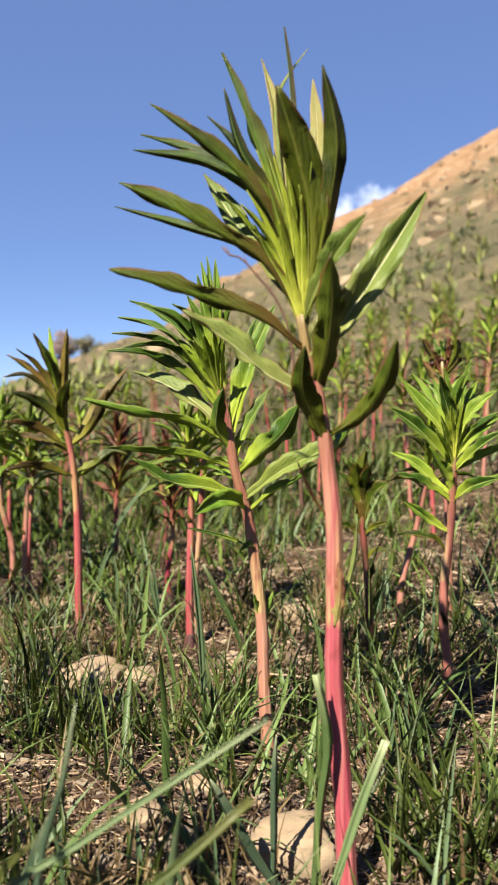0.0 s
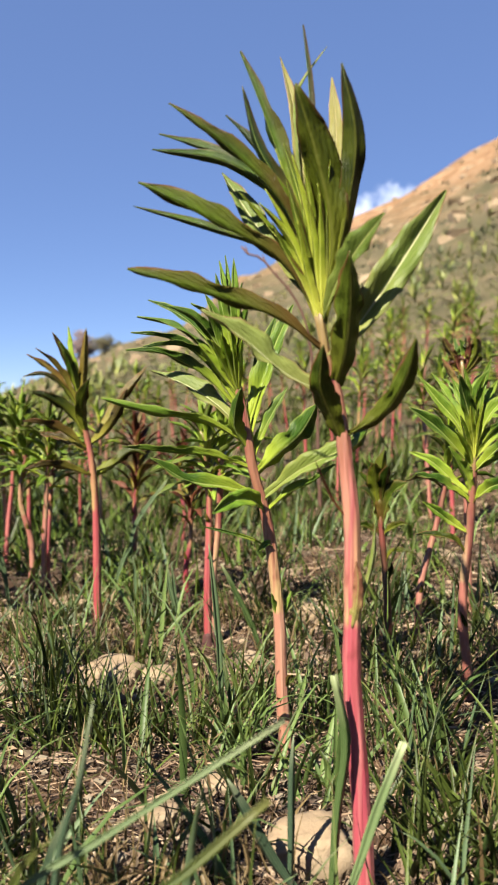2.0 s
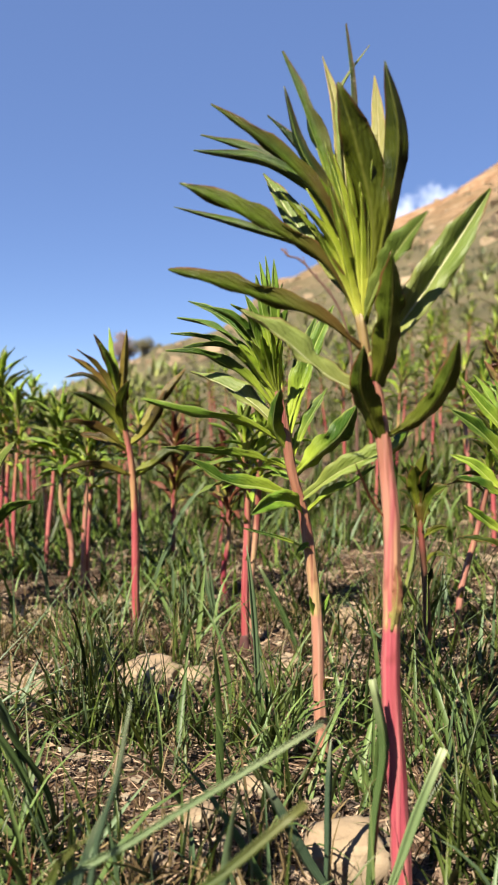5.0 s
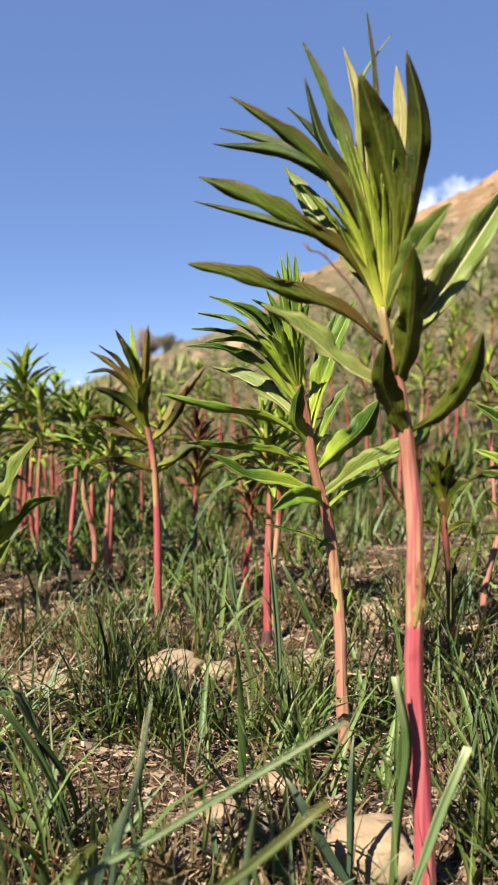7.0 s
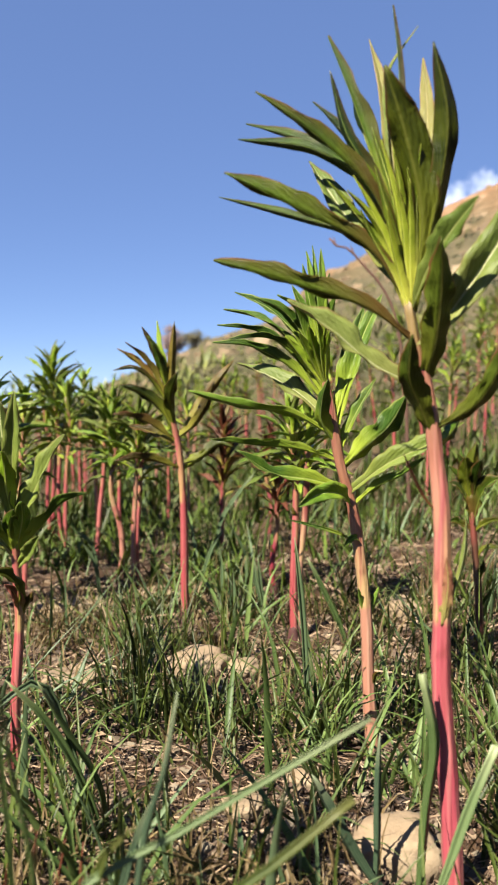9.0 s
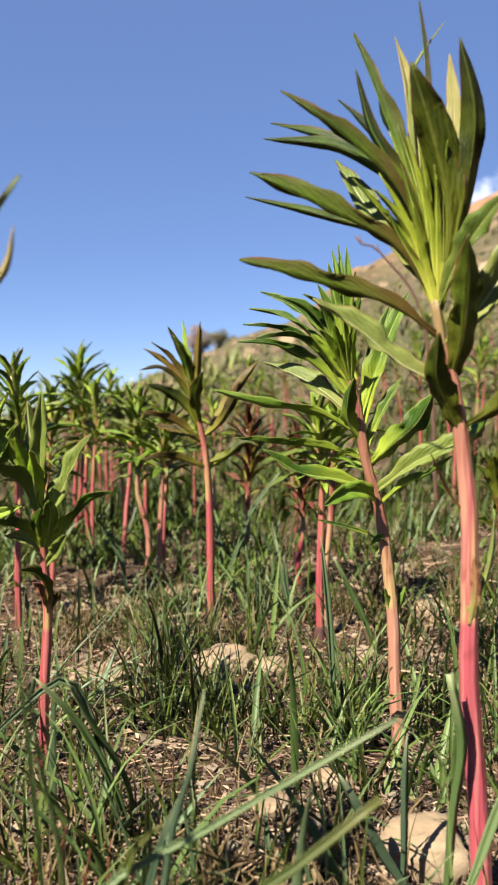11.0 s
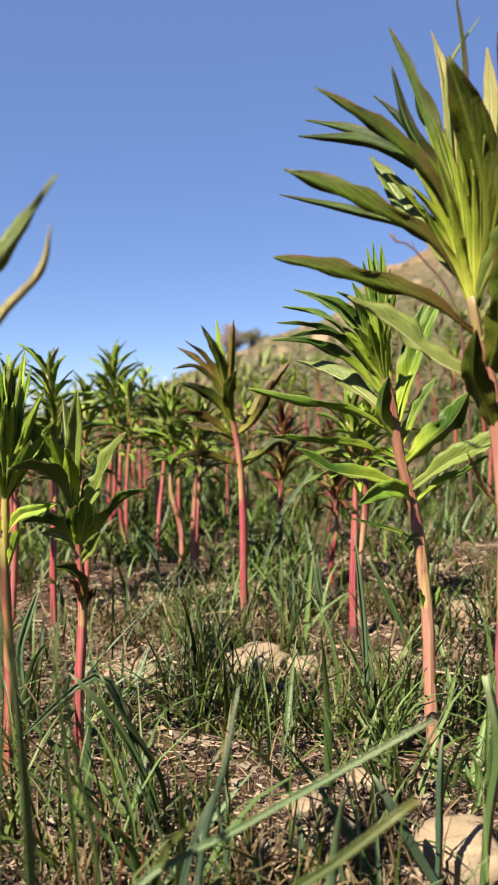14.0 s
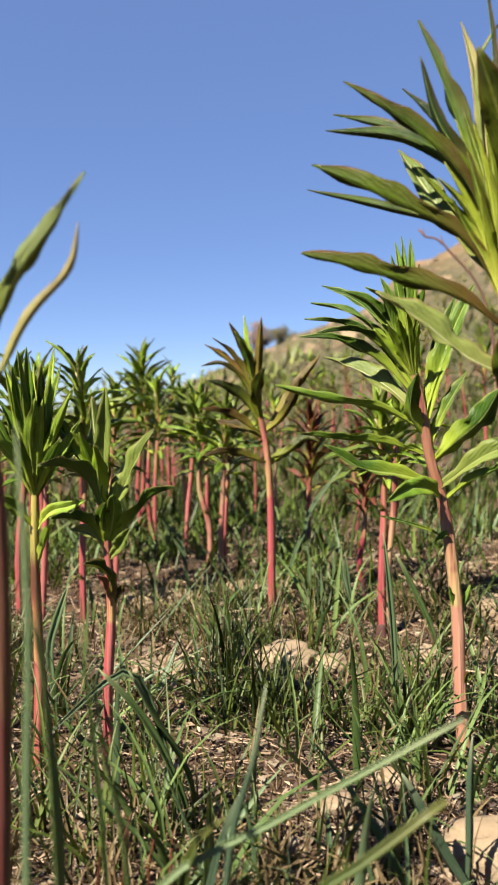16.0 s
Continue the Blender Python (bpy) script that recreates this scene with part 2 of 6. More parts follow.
LEAFY_GRASS = grass_material("undergrowth", (0.018, 0.034, 0.004), (0.101, 0.153, 0.0261), (0.105, 0.148, 0.0349), 0.3)
GRASS_PALE = grass_material("grass_pale", (0.0255, 0.051, 0.0119), (0.1003, 0.1487, 0.0425), (0.1207, 0.136, 0.0561), 0.22)
DRY_GRASS = grass_material("dry_grass", (0.052, 0.034, 0.0155), (0.150, 0.110, 0.053), (0.125, 0.086, 0.041), 0.2)
STRAW = speckled("straw", (0.15, (0.017, 0.008925, 0.005525)), (0.48, (0.0833, 0.0493, 0.02975)), (0.78, (0.1997, 0.1386, 0.0884)), (0.97, (0.3315, 0.2677, 0.1827)), scale=60, distance=0.0005, islands=0.75)
STONE = speckled("pale_stone", (0.25, (0.095, 0.060, 0.035)), (0.5, (0.168, 0.122, 0.074)), (0.8, (0.215, 0.170, 0.114)), scale=28, distance=0.003)
PEBBLE = speckled("pebble", (0.2, (0.04539, 0.03017, 0.02023)), (0.5, (0.1011, 0.07301, 0.04539)), (0.85, (0.1454, 0.1215, 0.08585)), scale=60, distance=0.001, islands=0.6)
BARK = speckled("bark", (0.3, (0.0341, 0.0213, 0.0193)), (0.7, (0.0857, 0.0598, 0.0512)), scale=6, distance=0.01)
SCRUB = speckled("scrub_leaves", (0.2, (0.0149, 0.0213, 0.00857)), (0.55, (0.0384, 0.047, 0.0193)), (0.85, (0.0857, 0.0814, 0.0384)), scale=2.5, distance=0.02, islands=0.6)

HUSK = speckled("husk", (0.25, (0.010, 0.003, 0.0025)), (0.55, (0.042, 0.009, 0.007)), (0.85, (0.11, 0.034, 0.022)), scale=120, rough=0.8, distance=0.001)


def ground_material():
    """Dry crumbly soil underfoot; far off, tan slopes with a worn green cover that thins out uphill."""
    n = Nodes("ground")
    where = n.coords("Object")
    crumbs = n.noise(where, 55, 8, 0.7)
    patches = n.noise(where, 5, 4)
    near = n.ramp(n.math("ADD", n.math("MULTIPLY", crumbs, 0.7), n.math("MULTIPLY", patches, 0.3)),
                  (0.34, (0.010, 0.0053, 0.003)), (0.50, (0.040, 0.0225, 0.0122)), (0.72, (0.125, 0.078, 0.043)))
    height = n.add("SeparateXYZ")
    n.link(n.add("TexCoord").outputs["Object"], height.inputs[0])
    broad = n.noise(where, 0.22, 7, 0.68)
    fine = n.noise(where, 1.3, 8, 0.75)
    tan = n.ramp(fine, (0.34, (0.076, 0.040, 0.019)), (0.50, (0.146, 0.085, 0.044)), (0.68, (0.255, 0.182, 0.120)))
    cover = n.ramp(fine, (0.32, (0.030, 0.030, 0.0145)), (0.50, (0.062, 0.053, 0.028)), (0.70, (0.118, 0.090, 0.053)))
    uphill = n.math("ADD", n.math("MULTIPLY", height.outputs[2], 0.085), n.math("MULTIPLY", n.math("SUBTRACT", broad, 0.5), 1.9))
    far = n.mix(n.ramp(uphill, (0.38, (0, 0, 0)), (1.0, (1, 1, 1))), cover, tan)
    reach = n.add("VectorMath")
    reach.operation = "LENGTH"
    n.link(n.add("TexCoord").outputs["Object"], reach.inputs[0])
    colour = n.mix(n.ramp(n.math("MULTIPLY", reach.outputs["Value"], 0.1), (0.12, (0, 0, 0)), (0.45, (1, 1, 1))), near, far)
    n.link(colour, n.bsdf.inputs["Base Color"])
    n.bsdf.inputs["Roughness"].default_value = 0.95
    n.bsdf.inputs["Specular IOR Level"].default_value = 0.15
    n.bump(n.math("ADD", crumbs, n.noise(where, 190, 4)), 0.9, 0.006)
    return n.mat


GROUND = ground_material()


# ---- building helpers ----
def link_mesh(name, verts, faces, material, uvs=None, smooth=True):
    """One mesh object. uvs: a pair for each vertex."""
    me = bpy.data.meshes.new(name)
    me.from_pydata([tuple(v) for v in verts], [], [tuple(f) for f in faces])
    me.materials.append(material)
    if uvs is not None:
        layer = me.uv_layers.new(name="UVMap")
        loops = np.zeros(len(me.loops), dtype=np.int32)
        me.loops.foreach_get("vertex_index", loops)
        layer.data.foreach_set("uv", np.asarray(uvs, dtype=np.float32)[loops].ravel())
    if smooth:
        me.polygons.foreach_set("use_smooth", np.ones(len(me.polygons), dtype=bool))
    me.update()
    return new(name, me)


def wave(x, y, size, seed):
    """Smooth uneven waves between -1 and 1, for whole arrays."""
    rng = np.random.RandomState(seed)
    total = 0
    for k in range(7):
        a, s, p = rng.uniform(0, 2 * np.pi), rng.uniform(0.6, 1.9), rng.uniform(0, 2 * np.pi)
        total = total + np.sin((x * np.cos(a) + y * np.sin(a)) * 2 * np.pi * s / size + p)
    return total / 4.5


# The slope: how high the skyline stands, in degrees, by the compass (0 ahead, + to the right).
SKYLINE_TURN = (-180, -120, -60, -30, -21, -17.4, -15.0, -10.6, -7.0, -4.6, -3.4, -2.0, 1.0, 3.6, 6.0, 12.0, 17.4, 30, 60, 120, 180)
SKYLINE_RISE = (3, -3, -5, -2.5, -0.8, 0.9, 1.9, 3.9, 5.0, 6.6, 8.0, 8.9, 9.9, 10.9, 12.7, 15.6, 18.2, 22, 24, 14, 3)
CREST = 60.0


def ground_height(x, y):
    x, y = np.asarray(x, dtype=float), np.asarray(y, dtype=float)
    r = np.hypot(x, y)
    turn = np.degrees(np.arctan2(x, y))
    rise = np.tan(np.radians(np.interp(turn, SKYLINE_TURN, SKYLINE_RISE)))
    q = np.minimum(r, CREST)
    z = rise * q * (q / (q + 8.0)) * (CREST + 8.0) / CREST
    z = z - np.maximum(r - CREST, 0) * (0.12 + np.maximum(rise, 0)) * np.minimum(1, 0.2 + (r - CREST).clip(0) / 20)
    z = np.maximum(z, -120 + 0 * z)
    lumps = (0.006 * wave(x, y, 0.17, 1) + 0.0035 * wave(x, y, 0.06, 2)) * np.exp(-r / 2.5) + 0.012 * wave(x, y, 0.7, 3) * (r > 0.3)
    far_lumps = np.clip((r - 5) / 40, 0, 1) * (0.9 * wave(x, y, 14, 4) + 0.45 * wave(x, y, 4.3, 5))
    return z + lumps + far_lumps * 0.55


def ground_at(x, y):
    return float(ground_height(x, y))


def build_ground():
    turns, rings = 540, 400
    r = np.concatenate([[0.0], np.geomspace(0.06, 4000, rings)])
    a = np.linspace(0, 2 * np.pi, turns, endpoint=False)
    x, y = np.outer(r, np.sin(a)), np.outer(r, np.cos(a))
    z = ground_height(x, y)
    verts = np.stack([x, y, z], -1).reshape(-1, 3)
    i, j = np.meshgrid(np.arange(rings), np.arange(turns), indexing="ij")
    k = (j + 1) % turns
    faces = np.stack([i * turns + j, i * turns + k, (i + 1) * turns + k, (i + 1) * turns + j], -1).reshape(-1, 4)[:, ::-1]
    faces = faces[turns:]
    cap = [[turns + j, turns + (j + 1) % turns, 0] for j in range(turns)]
    ob = link_mesh("ground", verts, [list(f) for f in faces] + cap, GROUND)
    tagged(ob, "dry crumbly soil rising into a tan scrub hillside", "ground", kind="structure")


build_ground()


def sweep(points, radii, sides=10, cap=True, ribs=0.0):
    """Verts, faces, uvs of a tube along points; ribs: how far its lengthwise ribs stand out."""
    verts, faces, uvs = [], [], []
    n = len(points)
    for i, (p, r) in enumerate(zip(points, radii)):
        t = (points[min(i + 1, n - 1)] - points[max(i - 1, 0)]).normalized()
        u = t.cross(Vector((0.13, 1, 0.07))).normalized()
        v = t.cross(u)
        for k in range(sides):
            a = 2 * math.pi * k / sides
            verts.append(p + r * (1 + ribs * math.cos(a * sides / 4 + 0.4 * i / n)) * (math.cos(a) * u + math.sin(a) * v))
            uvs.append((k / sides, i / (n - 1)))
    for i in range(n - 1):
        for k in range(sides):
            b = (k + 1) % sides
            faces.append((i * sides + k, i * sides + b, (i + 1) * sides + b, (i + 1) * sides + k))
    if cap:
        faces.append(tuple(range((n - 1) * sides, n * sides)))
    return verts, faces, uvs


def smooth_line(points, steps):
    """A smooth line through points, which may be unevenly spaced; its steps are even."""
    p = [2 * points[0] - points[1], *points, 2 * points[-1] - points[-2]]
    fine = []
    for i in range(len(points) - 1):
        a, b, c, d = p[i:i + 4]
        ta = 0.0
        tb = ta + max((b - a).length, 1e-6) ** 0.5
        tc = tb + max((c - b).length, 1e-6) ** 0.5
        td = tc + max((d - c).length, 1e-6) ** 0.5
        for k in range(12):
            t = tb + (tc - tb) * k / 12
            ab = a.lerp(b, (t - ta) / (tb - ta))
            bc = b.lerp(c, (t - tb) / (tc - tb))
            cd = c.lerp(d, (t - tc) / (td - tc))
            abc = ab.lerp(bc, (t - ta) / (tc - ta))
            bcd = bc.lerp(cd, (t - tb) / (td - tb))
            fine.append(abc.lerp(bcd, (t - tb) / (tc - tb)))
    fine.append(points[-1].copy())
    gone = [0.0]
    for a, b in zip(fine, fine[1:]):
        gone.append(gone[-1] + (b - a).length)
    line, j = [], 0
    for s in range(steps + 1):
        want = gone[-1] * s / steps
        while j < len(fine) - 2 and gone[j + 1] < want:
            j += 1
        line.append(fine[j].lerp(fine[j + 1], min(1.0, (want - gone[j]) / max(gone[j + 1] - gone[j], 1e-9))))
    return line


def blade(points, hint, width, rows=24, cols=8, fold=0.55, ripple=0.25, twist=0.0, foot=0.36, belly=0.52, thick=0.0005, blunt=0.72, seed=0):
    """Verts, faces, uvs of a lance-shaped leaf along points, folded along its rib. hint: the side that its face turns to."""
    rng = random.Random(seed)
    line = smooth_line(points, rows - 1)
    verts, uvs, turned = [], [], []
    phase, speed = rng.uniform(0, 6), rng.uniform(9, 15)
    for i, p in enumerate(line):
        s = i / (rows - 1)
        t = (line[min(i + 1, rows - 1)] - line[max(i - 1, 0)]).normalized()
        face = (hint - hint.dot(t) * t)
        face = face.normalized() if face.length > 1e-4 else t.orthogonal().normalized()
        if twist:
            face = Matrix.Rotation(twist * s, 3, t) @ face
        side = t.cross(face)
        turned.append(face)
        rise = min(1.0, s / belly)
        shape = (foot + (1 - foot) * rise * rise * (3 - 2 * rise)) if s < belly else math.cos((s - belly) / (1 - belly) * math.pi / 2) ** blunt
        half = 0.5 * width * max(shape, 0.07 if blunt > 0.3 else 0.8) * (1 + 0.05 * math.sin(speed * 1.3 * s + phase) + 0.035 * math.sin(speed * 4.1 * s + 3 * phase))
        for k in range(cols):
            u = 2 * k / (cols - 1) - 1
            u = math.copysign(abs(u) ** 1.5, u)
            roll = ripple * u * u * (math.sin(speed * s + phase + 1.7 * (u > 0)) + 0.85 * math.sin(2.3 * speed * s + 2 * phase + 2.9 * (u > 0)))
            lift = half * (fold * abs(u) - 0.3 * fold * u ** 4 + roll)
            q = p + side * (u * half) + face * lift
            verts.append(q)
            uvs.append((0.5 + 0.5 * u, s))
    top = len(verts)
    for i in range(rows):
        for k in range(cols):
            q = verts[i * cols + k]
            inner = 1 - abs(2 * k / (cols - 1) - 1)
            verts.append(q - turned[i] * thick * (0.3 + 1.6 * inner))
            uvs.append(uvs[i * cols + k])
    faces = []
    for i in range(rows - 1):
        for k in range(cols - 1):
            a, b, c, d = i * cols + k, i * cols + k + 1, (i + 1) * cols + k + 1, (i + 1) * cols + k
            faces.append((a, d, c, b))
            faces.append((top + a, top + b, top + c, top + d))
    rim = [k for k in range(cols)] + [i * cols + cols - 1 for i in range(1, rows)] + [(rows - 1) * cols + k for k in range(cols - 2, -1, -1)] + [i * cols for i in range(rows - 2, 0, -1)]
    for a, b in zip(rim, rim[1:] + rim[:1]):
        faces.append((a, b, top + b, top + a))
    return verts, faces, uvs


def part(name, made, material, parent, label=""):
    ob = link_mesh(name, made[0], made[1], material, made[2])
    ob.parent = parent
    if label:
        tagged(ob, label)
    return ob


class Plant:
    """A leafy stalk standing on the ground: an empty at its foot, a stem and its leaves. Plan in centimetres, seen from the path:
    x to the right, y away, z up. neck: a thinner stretch, from and to a height, and how thin."""

    def __init__(self, x, y, stem, radius, label, material=STEM, group="leafy stalks", sides=14, neck=None):
        self.base = new("leafy_stalk")
        self.base.matrix_world = pose(x, y, ground_at(x, y) - 0.004, 0, 0, -math.degrees(math.atan2(x, y)))
        tagged(self.base, label, "plant", group)
        self.line = smooth_line([Vector((a / 100, 0, b / 100)) for a, b in stem], 26)
        self.count = 0
        top = len(self.line) - 1
        rng = random.Random(len(stem) + int(radius * 1000))
        radii = [radius * (1.10 - 0.42 * (i / top) ** 1.6 + rng.uniform(-0.07, 0.07)) * (1 if i < top - 2 else 0.8) for i in range(top + 1)]
        if neck:
            radii = [r * (neck[2] if neck[0] < p.z * 100 < neck[1] else 1) for r, p in zip(radii, self.line)]
        part("stem", sweep(self.line, radii, sides, True, 0.05 if sides > 12 else 0.0), material, self.base)

    def at(self, z):
        z = z / 100
        for a, b in zip(self.line, self.line[1:]):
            if b.z >= z:
                f = (z - a.z) / max(b.z - a.z, 1e-6)
                return a.lerp(b, min(max(f, 0), 1))
        return self.line[-1].copy()

    def leaf(self, z, x1, z1, x2, z2, x3, z3, depth, width, tilt, material=LEAF, ahead=0.0, **shape):
        """A leaf from the stem at height z through two bends to its tip. depth: how far the tip stands behind the stem (minus: before it);
        tilt: 0 edge on with its face up, 90 face to the path, -90 back to the path; ahead: how far it springs before the stem's middle."""
        foot = self.at(z)
        pts = [foot, Vector((x1 / 100, depth * 0.0030, z1 / 100)), Vector((x2 / 100, depth * 0.0064, z2 / 100)), Vector((x3 / 100, depth * 0.01, z3 / 100))]
        pts = [p - Vector((0, ahead / 100, 0)) for p in pts]
        t = (pts[3] - pts[0]).normalized()
        to_path = Vector((0, -1, 0))
        b = (to_path - to_path.dot(t) * t).normalized()
        a = t.cross(b)
        if a.dot(Vector((-0.6 if pts[3].x > foot.x else 0.6, 0, 1))) < 0:
            a = -a
        hint = math.cos(radians(tilt)) * a + math.sin(radians(tilt)) * b
        self.count += 1
        shape.setdefault("twist", 0.45 * math.sin(self.count * 2.3))
        shape.setdefault("fold", 1.0)
        part("leaf", blade(pts, hint, width / 100, seed=self.count * 7 + int(z), **shape), material, self.base)


def wild_plant(x, y, tall, seed, kinds, stem, label, lean=0.0, count=30, spread=1.0, rows=9, cols=5, bare=0.42, radius=0.0037, rise=22):
    """A stalk with leaves set in a spiral, long and drooping low down, short and upright at the tip."""
    rng = random.Random(seed)
    bend = [(0, 0), (rng.uniform(-0.5, 0.5) + lean * 0.2, tall * 0.25), (rng.uniform(-0.8, 0.8) + lean * 0.45, tall * 0.5), (lean * 0.8 + rng.uniform(-0.6, 0.6), tall * 0.72), (lean + rng.uniform(-0.6, 0.6), tall * 0.86)]
    p = Plant(x, y, bend, radius * rng.uniform(0.9, 1.1), label, stem, sides=9)
    turn = rng.uniform(0, 6.28)
    for f in (0.16, 0.30, 0.42):
        spot, a = p.at(tall * bare * f * 2), rng.uniform(0, 6.28)
        out = Vector((math.cos(a), math.sin(a), 0)) * radius
        pts = [spot + out * 0.7, spot + out * 1.3 + Vector((0, 0, 0.004)), spot + out * 1.7 + Vector((0, 0, 0.008)), spot + out * 1.9 + Vector((0, 0, 0.012))]
        part("scale", blade(pts, out.normalized(), 0.005, 4, 3, fold=-0.4, ripple=0.0, foot=0.9, belly=0.3), LEAF_RUST, p.base)
    count = round(count * 1.25)
    for k in range(count):
        s = k / (count - 1)
        z = tall * (bare + (0.84 - bare) * s ** 0.8)
        foot = p.at(z)
        turn += 2.4 + rng.uniform(-0.3, 0.3)
        up = radians(rise + (80 - rise) * s ** 0.8 + rng.uniform(-16, 16))
        long = 0.01 * spread * (8.6 - 3.0 * s + rng.uniform(-1.8, 1.4)) * (0.7 if k < 2 else 1.0)
        out = Vector((math.cos(turn), math.sin(turn), 0))
        sag = rng.uniform(0.05, 0.36) * (1 - 0.75 * s)
        pts = []
        for f in (0, 0.33, 0.67, 1):
            a = up + 0.26 * (1 - 2 * f) * (1 - 0.3 * s)
            pts.append(foot + long * f * (math.cos(a) * out + math.sin(a) * Vector((0, 0, 1))) - Vector((0, 0, long * sag * f * f)))
        hint = -math.sin(up) * out + math.cos(up) * Vector((0, 0, 1))
        side = out.cross(Vector((0, 0, 1)))
        hint = hint + side * rng.uniform(-0.5, 0.5)
        part("leaf", blade(pts, hint, 0.01 * spread * rng.uniform(0.85, 1.35) * (1 - 0.3 * s), rows, cols, fold=rng.uniform(0.4, 0.8), seed=seed * 50 + k), rng.choice(kinds) if s < 0.6 or kinds is REDS else rng.choice([*kinds, LEAF_LIME]), p.base)
    return p


def husk(p, tall=2.2, wide=1.5):
    """A ragged dark sheath round the foot of a stem."""
    r = 0.0042 * wide
    line = [p.at(tall * k / 5) for k in range(6)]
    verts, faces, uvs = sweep(line, [r * f for f in (1.15, 1.2, 1.05, 0.95, 0.85, 0.74)], 12, False, 0.12)
    rg = random.Random(int(p.base.location.x * 1000))
    verts = [v + Vector((0, 0, rg.uniform(-0.004, 0.003))) if i >= 60 else v for i, v in enumerate(verts)]
    inner = [v + (line[i // 12] - v) * 0.2 for i, v in enumerate(verts)]
    n = len(verts)
    faces = faces + [tuple(k + n for k in reversed(f)) for f in faces] + [(60 + k, 60 + (k + 1) % 12, n + 60 + (k + 1) % 12, n + 60 + k) for k in range(12)]
    part("sheath", (verts + inner, faces, uvs + uvs), HUSK, p.base, "dry dark red sheath")


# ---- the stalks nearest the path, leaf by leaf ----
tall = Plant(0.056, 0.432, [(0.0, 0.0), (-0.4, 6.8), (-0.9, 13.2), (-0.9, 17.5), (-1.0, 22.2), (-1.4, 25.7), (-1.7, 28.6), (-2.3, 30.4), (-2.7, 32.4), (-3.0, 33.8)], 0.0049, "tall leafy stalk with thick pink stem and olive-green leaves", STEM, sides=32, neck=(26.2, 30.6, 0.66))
tall.leaf(31.0, -4.9, 32.8, -8.9, 34.1, -12.3, 35.1, -4, 1.21, -46, LEAF_LONG, fold=1.35, ripple=0.32, twist=0.15, belly=0.62)
tall.leaf(32.9, -4.7, 35.8, -8.0, 37.7, -12.0, 39.7, -3, 1.19, -46, LEAF_LONG, fold=1.35, ripple=0.32, belly=0.66, twist=0.1)
tall.leaf(33.1, -5.2, 36.5, -9.0, 38.1, -13.5, 39.5, 1, 0.53, -62, LEAF)
tall.leaf(33.5, -5.3, 36.6, -7.1, 39.2, -8.9, 42.0, 4, 1.33, 65, LEAF_PALE)
tall.leaf(33.5, -4.4, 38.4, -7.0, 41.3, -10.6, 44.0, -2, 0.92, -46, LEAF_LONG, fold=1.35, ripple=0.32, belly=0.62, twist=0.1)
tall.leaf(33.7, -4.8, 39.1, -7.8, 41.4, -12.1, 42.3, 0, 0.86, -46, LEAF, fold=1.3, ripple=0.3)
tall.leaf(34.4, -5.3, 39.6, -8.2, 42.1, -12.2, 43.8, 2, 0.76, -46, LEAF, fold=1.3, ripple=0.3)
tall.leaf(34.4, -4.9, 39.9, -6.4, 42.4, -8.1, 44.3, 1, 0.83, -45, LEAF, fold=0.9)
tall.leaf(34.4, -4.6, 39.4, -6.1, 42.1, -6.9, 45.1, -0.8, 0.76, -55, LEAF)
tall.leaf(34.0, -4.3, 39.5, -5.8, 43.9, -7.2, 47.5, 0.5, 1.16, -55, LEAF, fold=0.9, belly=0.6)
tall.leaf(34.0, -3.7, 40.3, -4.4, 44.8, -5.2, 47.7, 2, 0.84, 70, LEAF_TAN, fold=0.6)
tall.leaf(32.6, -2.1, 37.1, -2.9, 41.2, -3.9, 44.4, -2.6, 2.07, -80, LEAF_BRONZE, fold=1.1, belly=0.62, blunt=0.8, twist=0)
tall.leaf(34.0, -3.6, 41.3, -3.4, 44.8, -3.8, 48.9, 1, 0.54, -60, LEAF, ripple=0.05)
tall.leaf(34.0, -4.1, 42.7, -4.1, 45.5, -2.6, 48.1, 2, 0.29, -60, LEAF_PALE)
tall.leaf(34.0, -2.1, 39.5, -2.0, 43.2, -2.3, 46.4, 2, 1.06, 75, LEAF_TAN, fold=0.6)
tall.leaf(32.6, -1.5, 37.5, -0.9, 42.0, -1.6, 45.5, -2, 1.25, -62, LEAF_BRONZE, fold=1.2, belly=0.6)
tall.leaf(29.2, -1.4, 30.8, -1.1, 33.4, -1.1, 35.9, -3, 1.62, -75, LEAF_OLIVE, fold=0.5, belly=0.5, foot=0.55)
tall.leaf(32.5, -1.9, 34.5, -0.8, 36.1, 0.6, 37.7, -3, 1.37, 60, LEAF_SAGE, fold=0.7, belly=0.62, foot=0.12, twist=0)
tall.leaf(30.4, -0.2, 33.2, 1.7, 36.1, 3.9, 39.7, 1, 1.95, 85, LEAF_PALE, fold=1.3, twist=0, belly=0.5)
tall.leaf(33.5, -1.8, 35.6, -1.6, 37.0, -1.4, 38.5, 2, 0.80, -60, LEAF)
tall.leaf(26.4, 0.7, 27.8, 1.8, 29.7, 2.2, 31.5, -3, 1.15, -55, LEAF_OLIVE, belly=0.5, fold=0.7)
tall.leaf(26.0, -2.1, 27.7, -2.6, 29.2, -2.4, 31.2, -3.2, 1.37, -75, LEAF_OLIVE, belly=0.42, fold=0.6)
tall.leaf(28.6, -4.3, 29.7, -6.6, 31.6, -8.7, 33.1, -3, 1.49, 48, LEAF_PALE, belly=0.56)
tall.leaf(25.7, -0.9, 25.9, -0.4, 26.5, -0.1, 27.3, 3, 0.74, -60, LEAF)
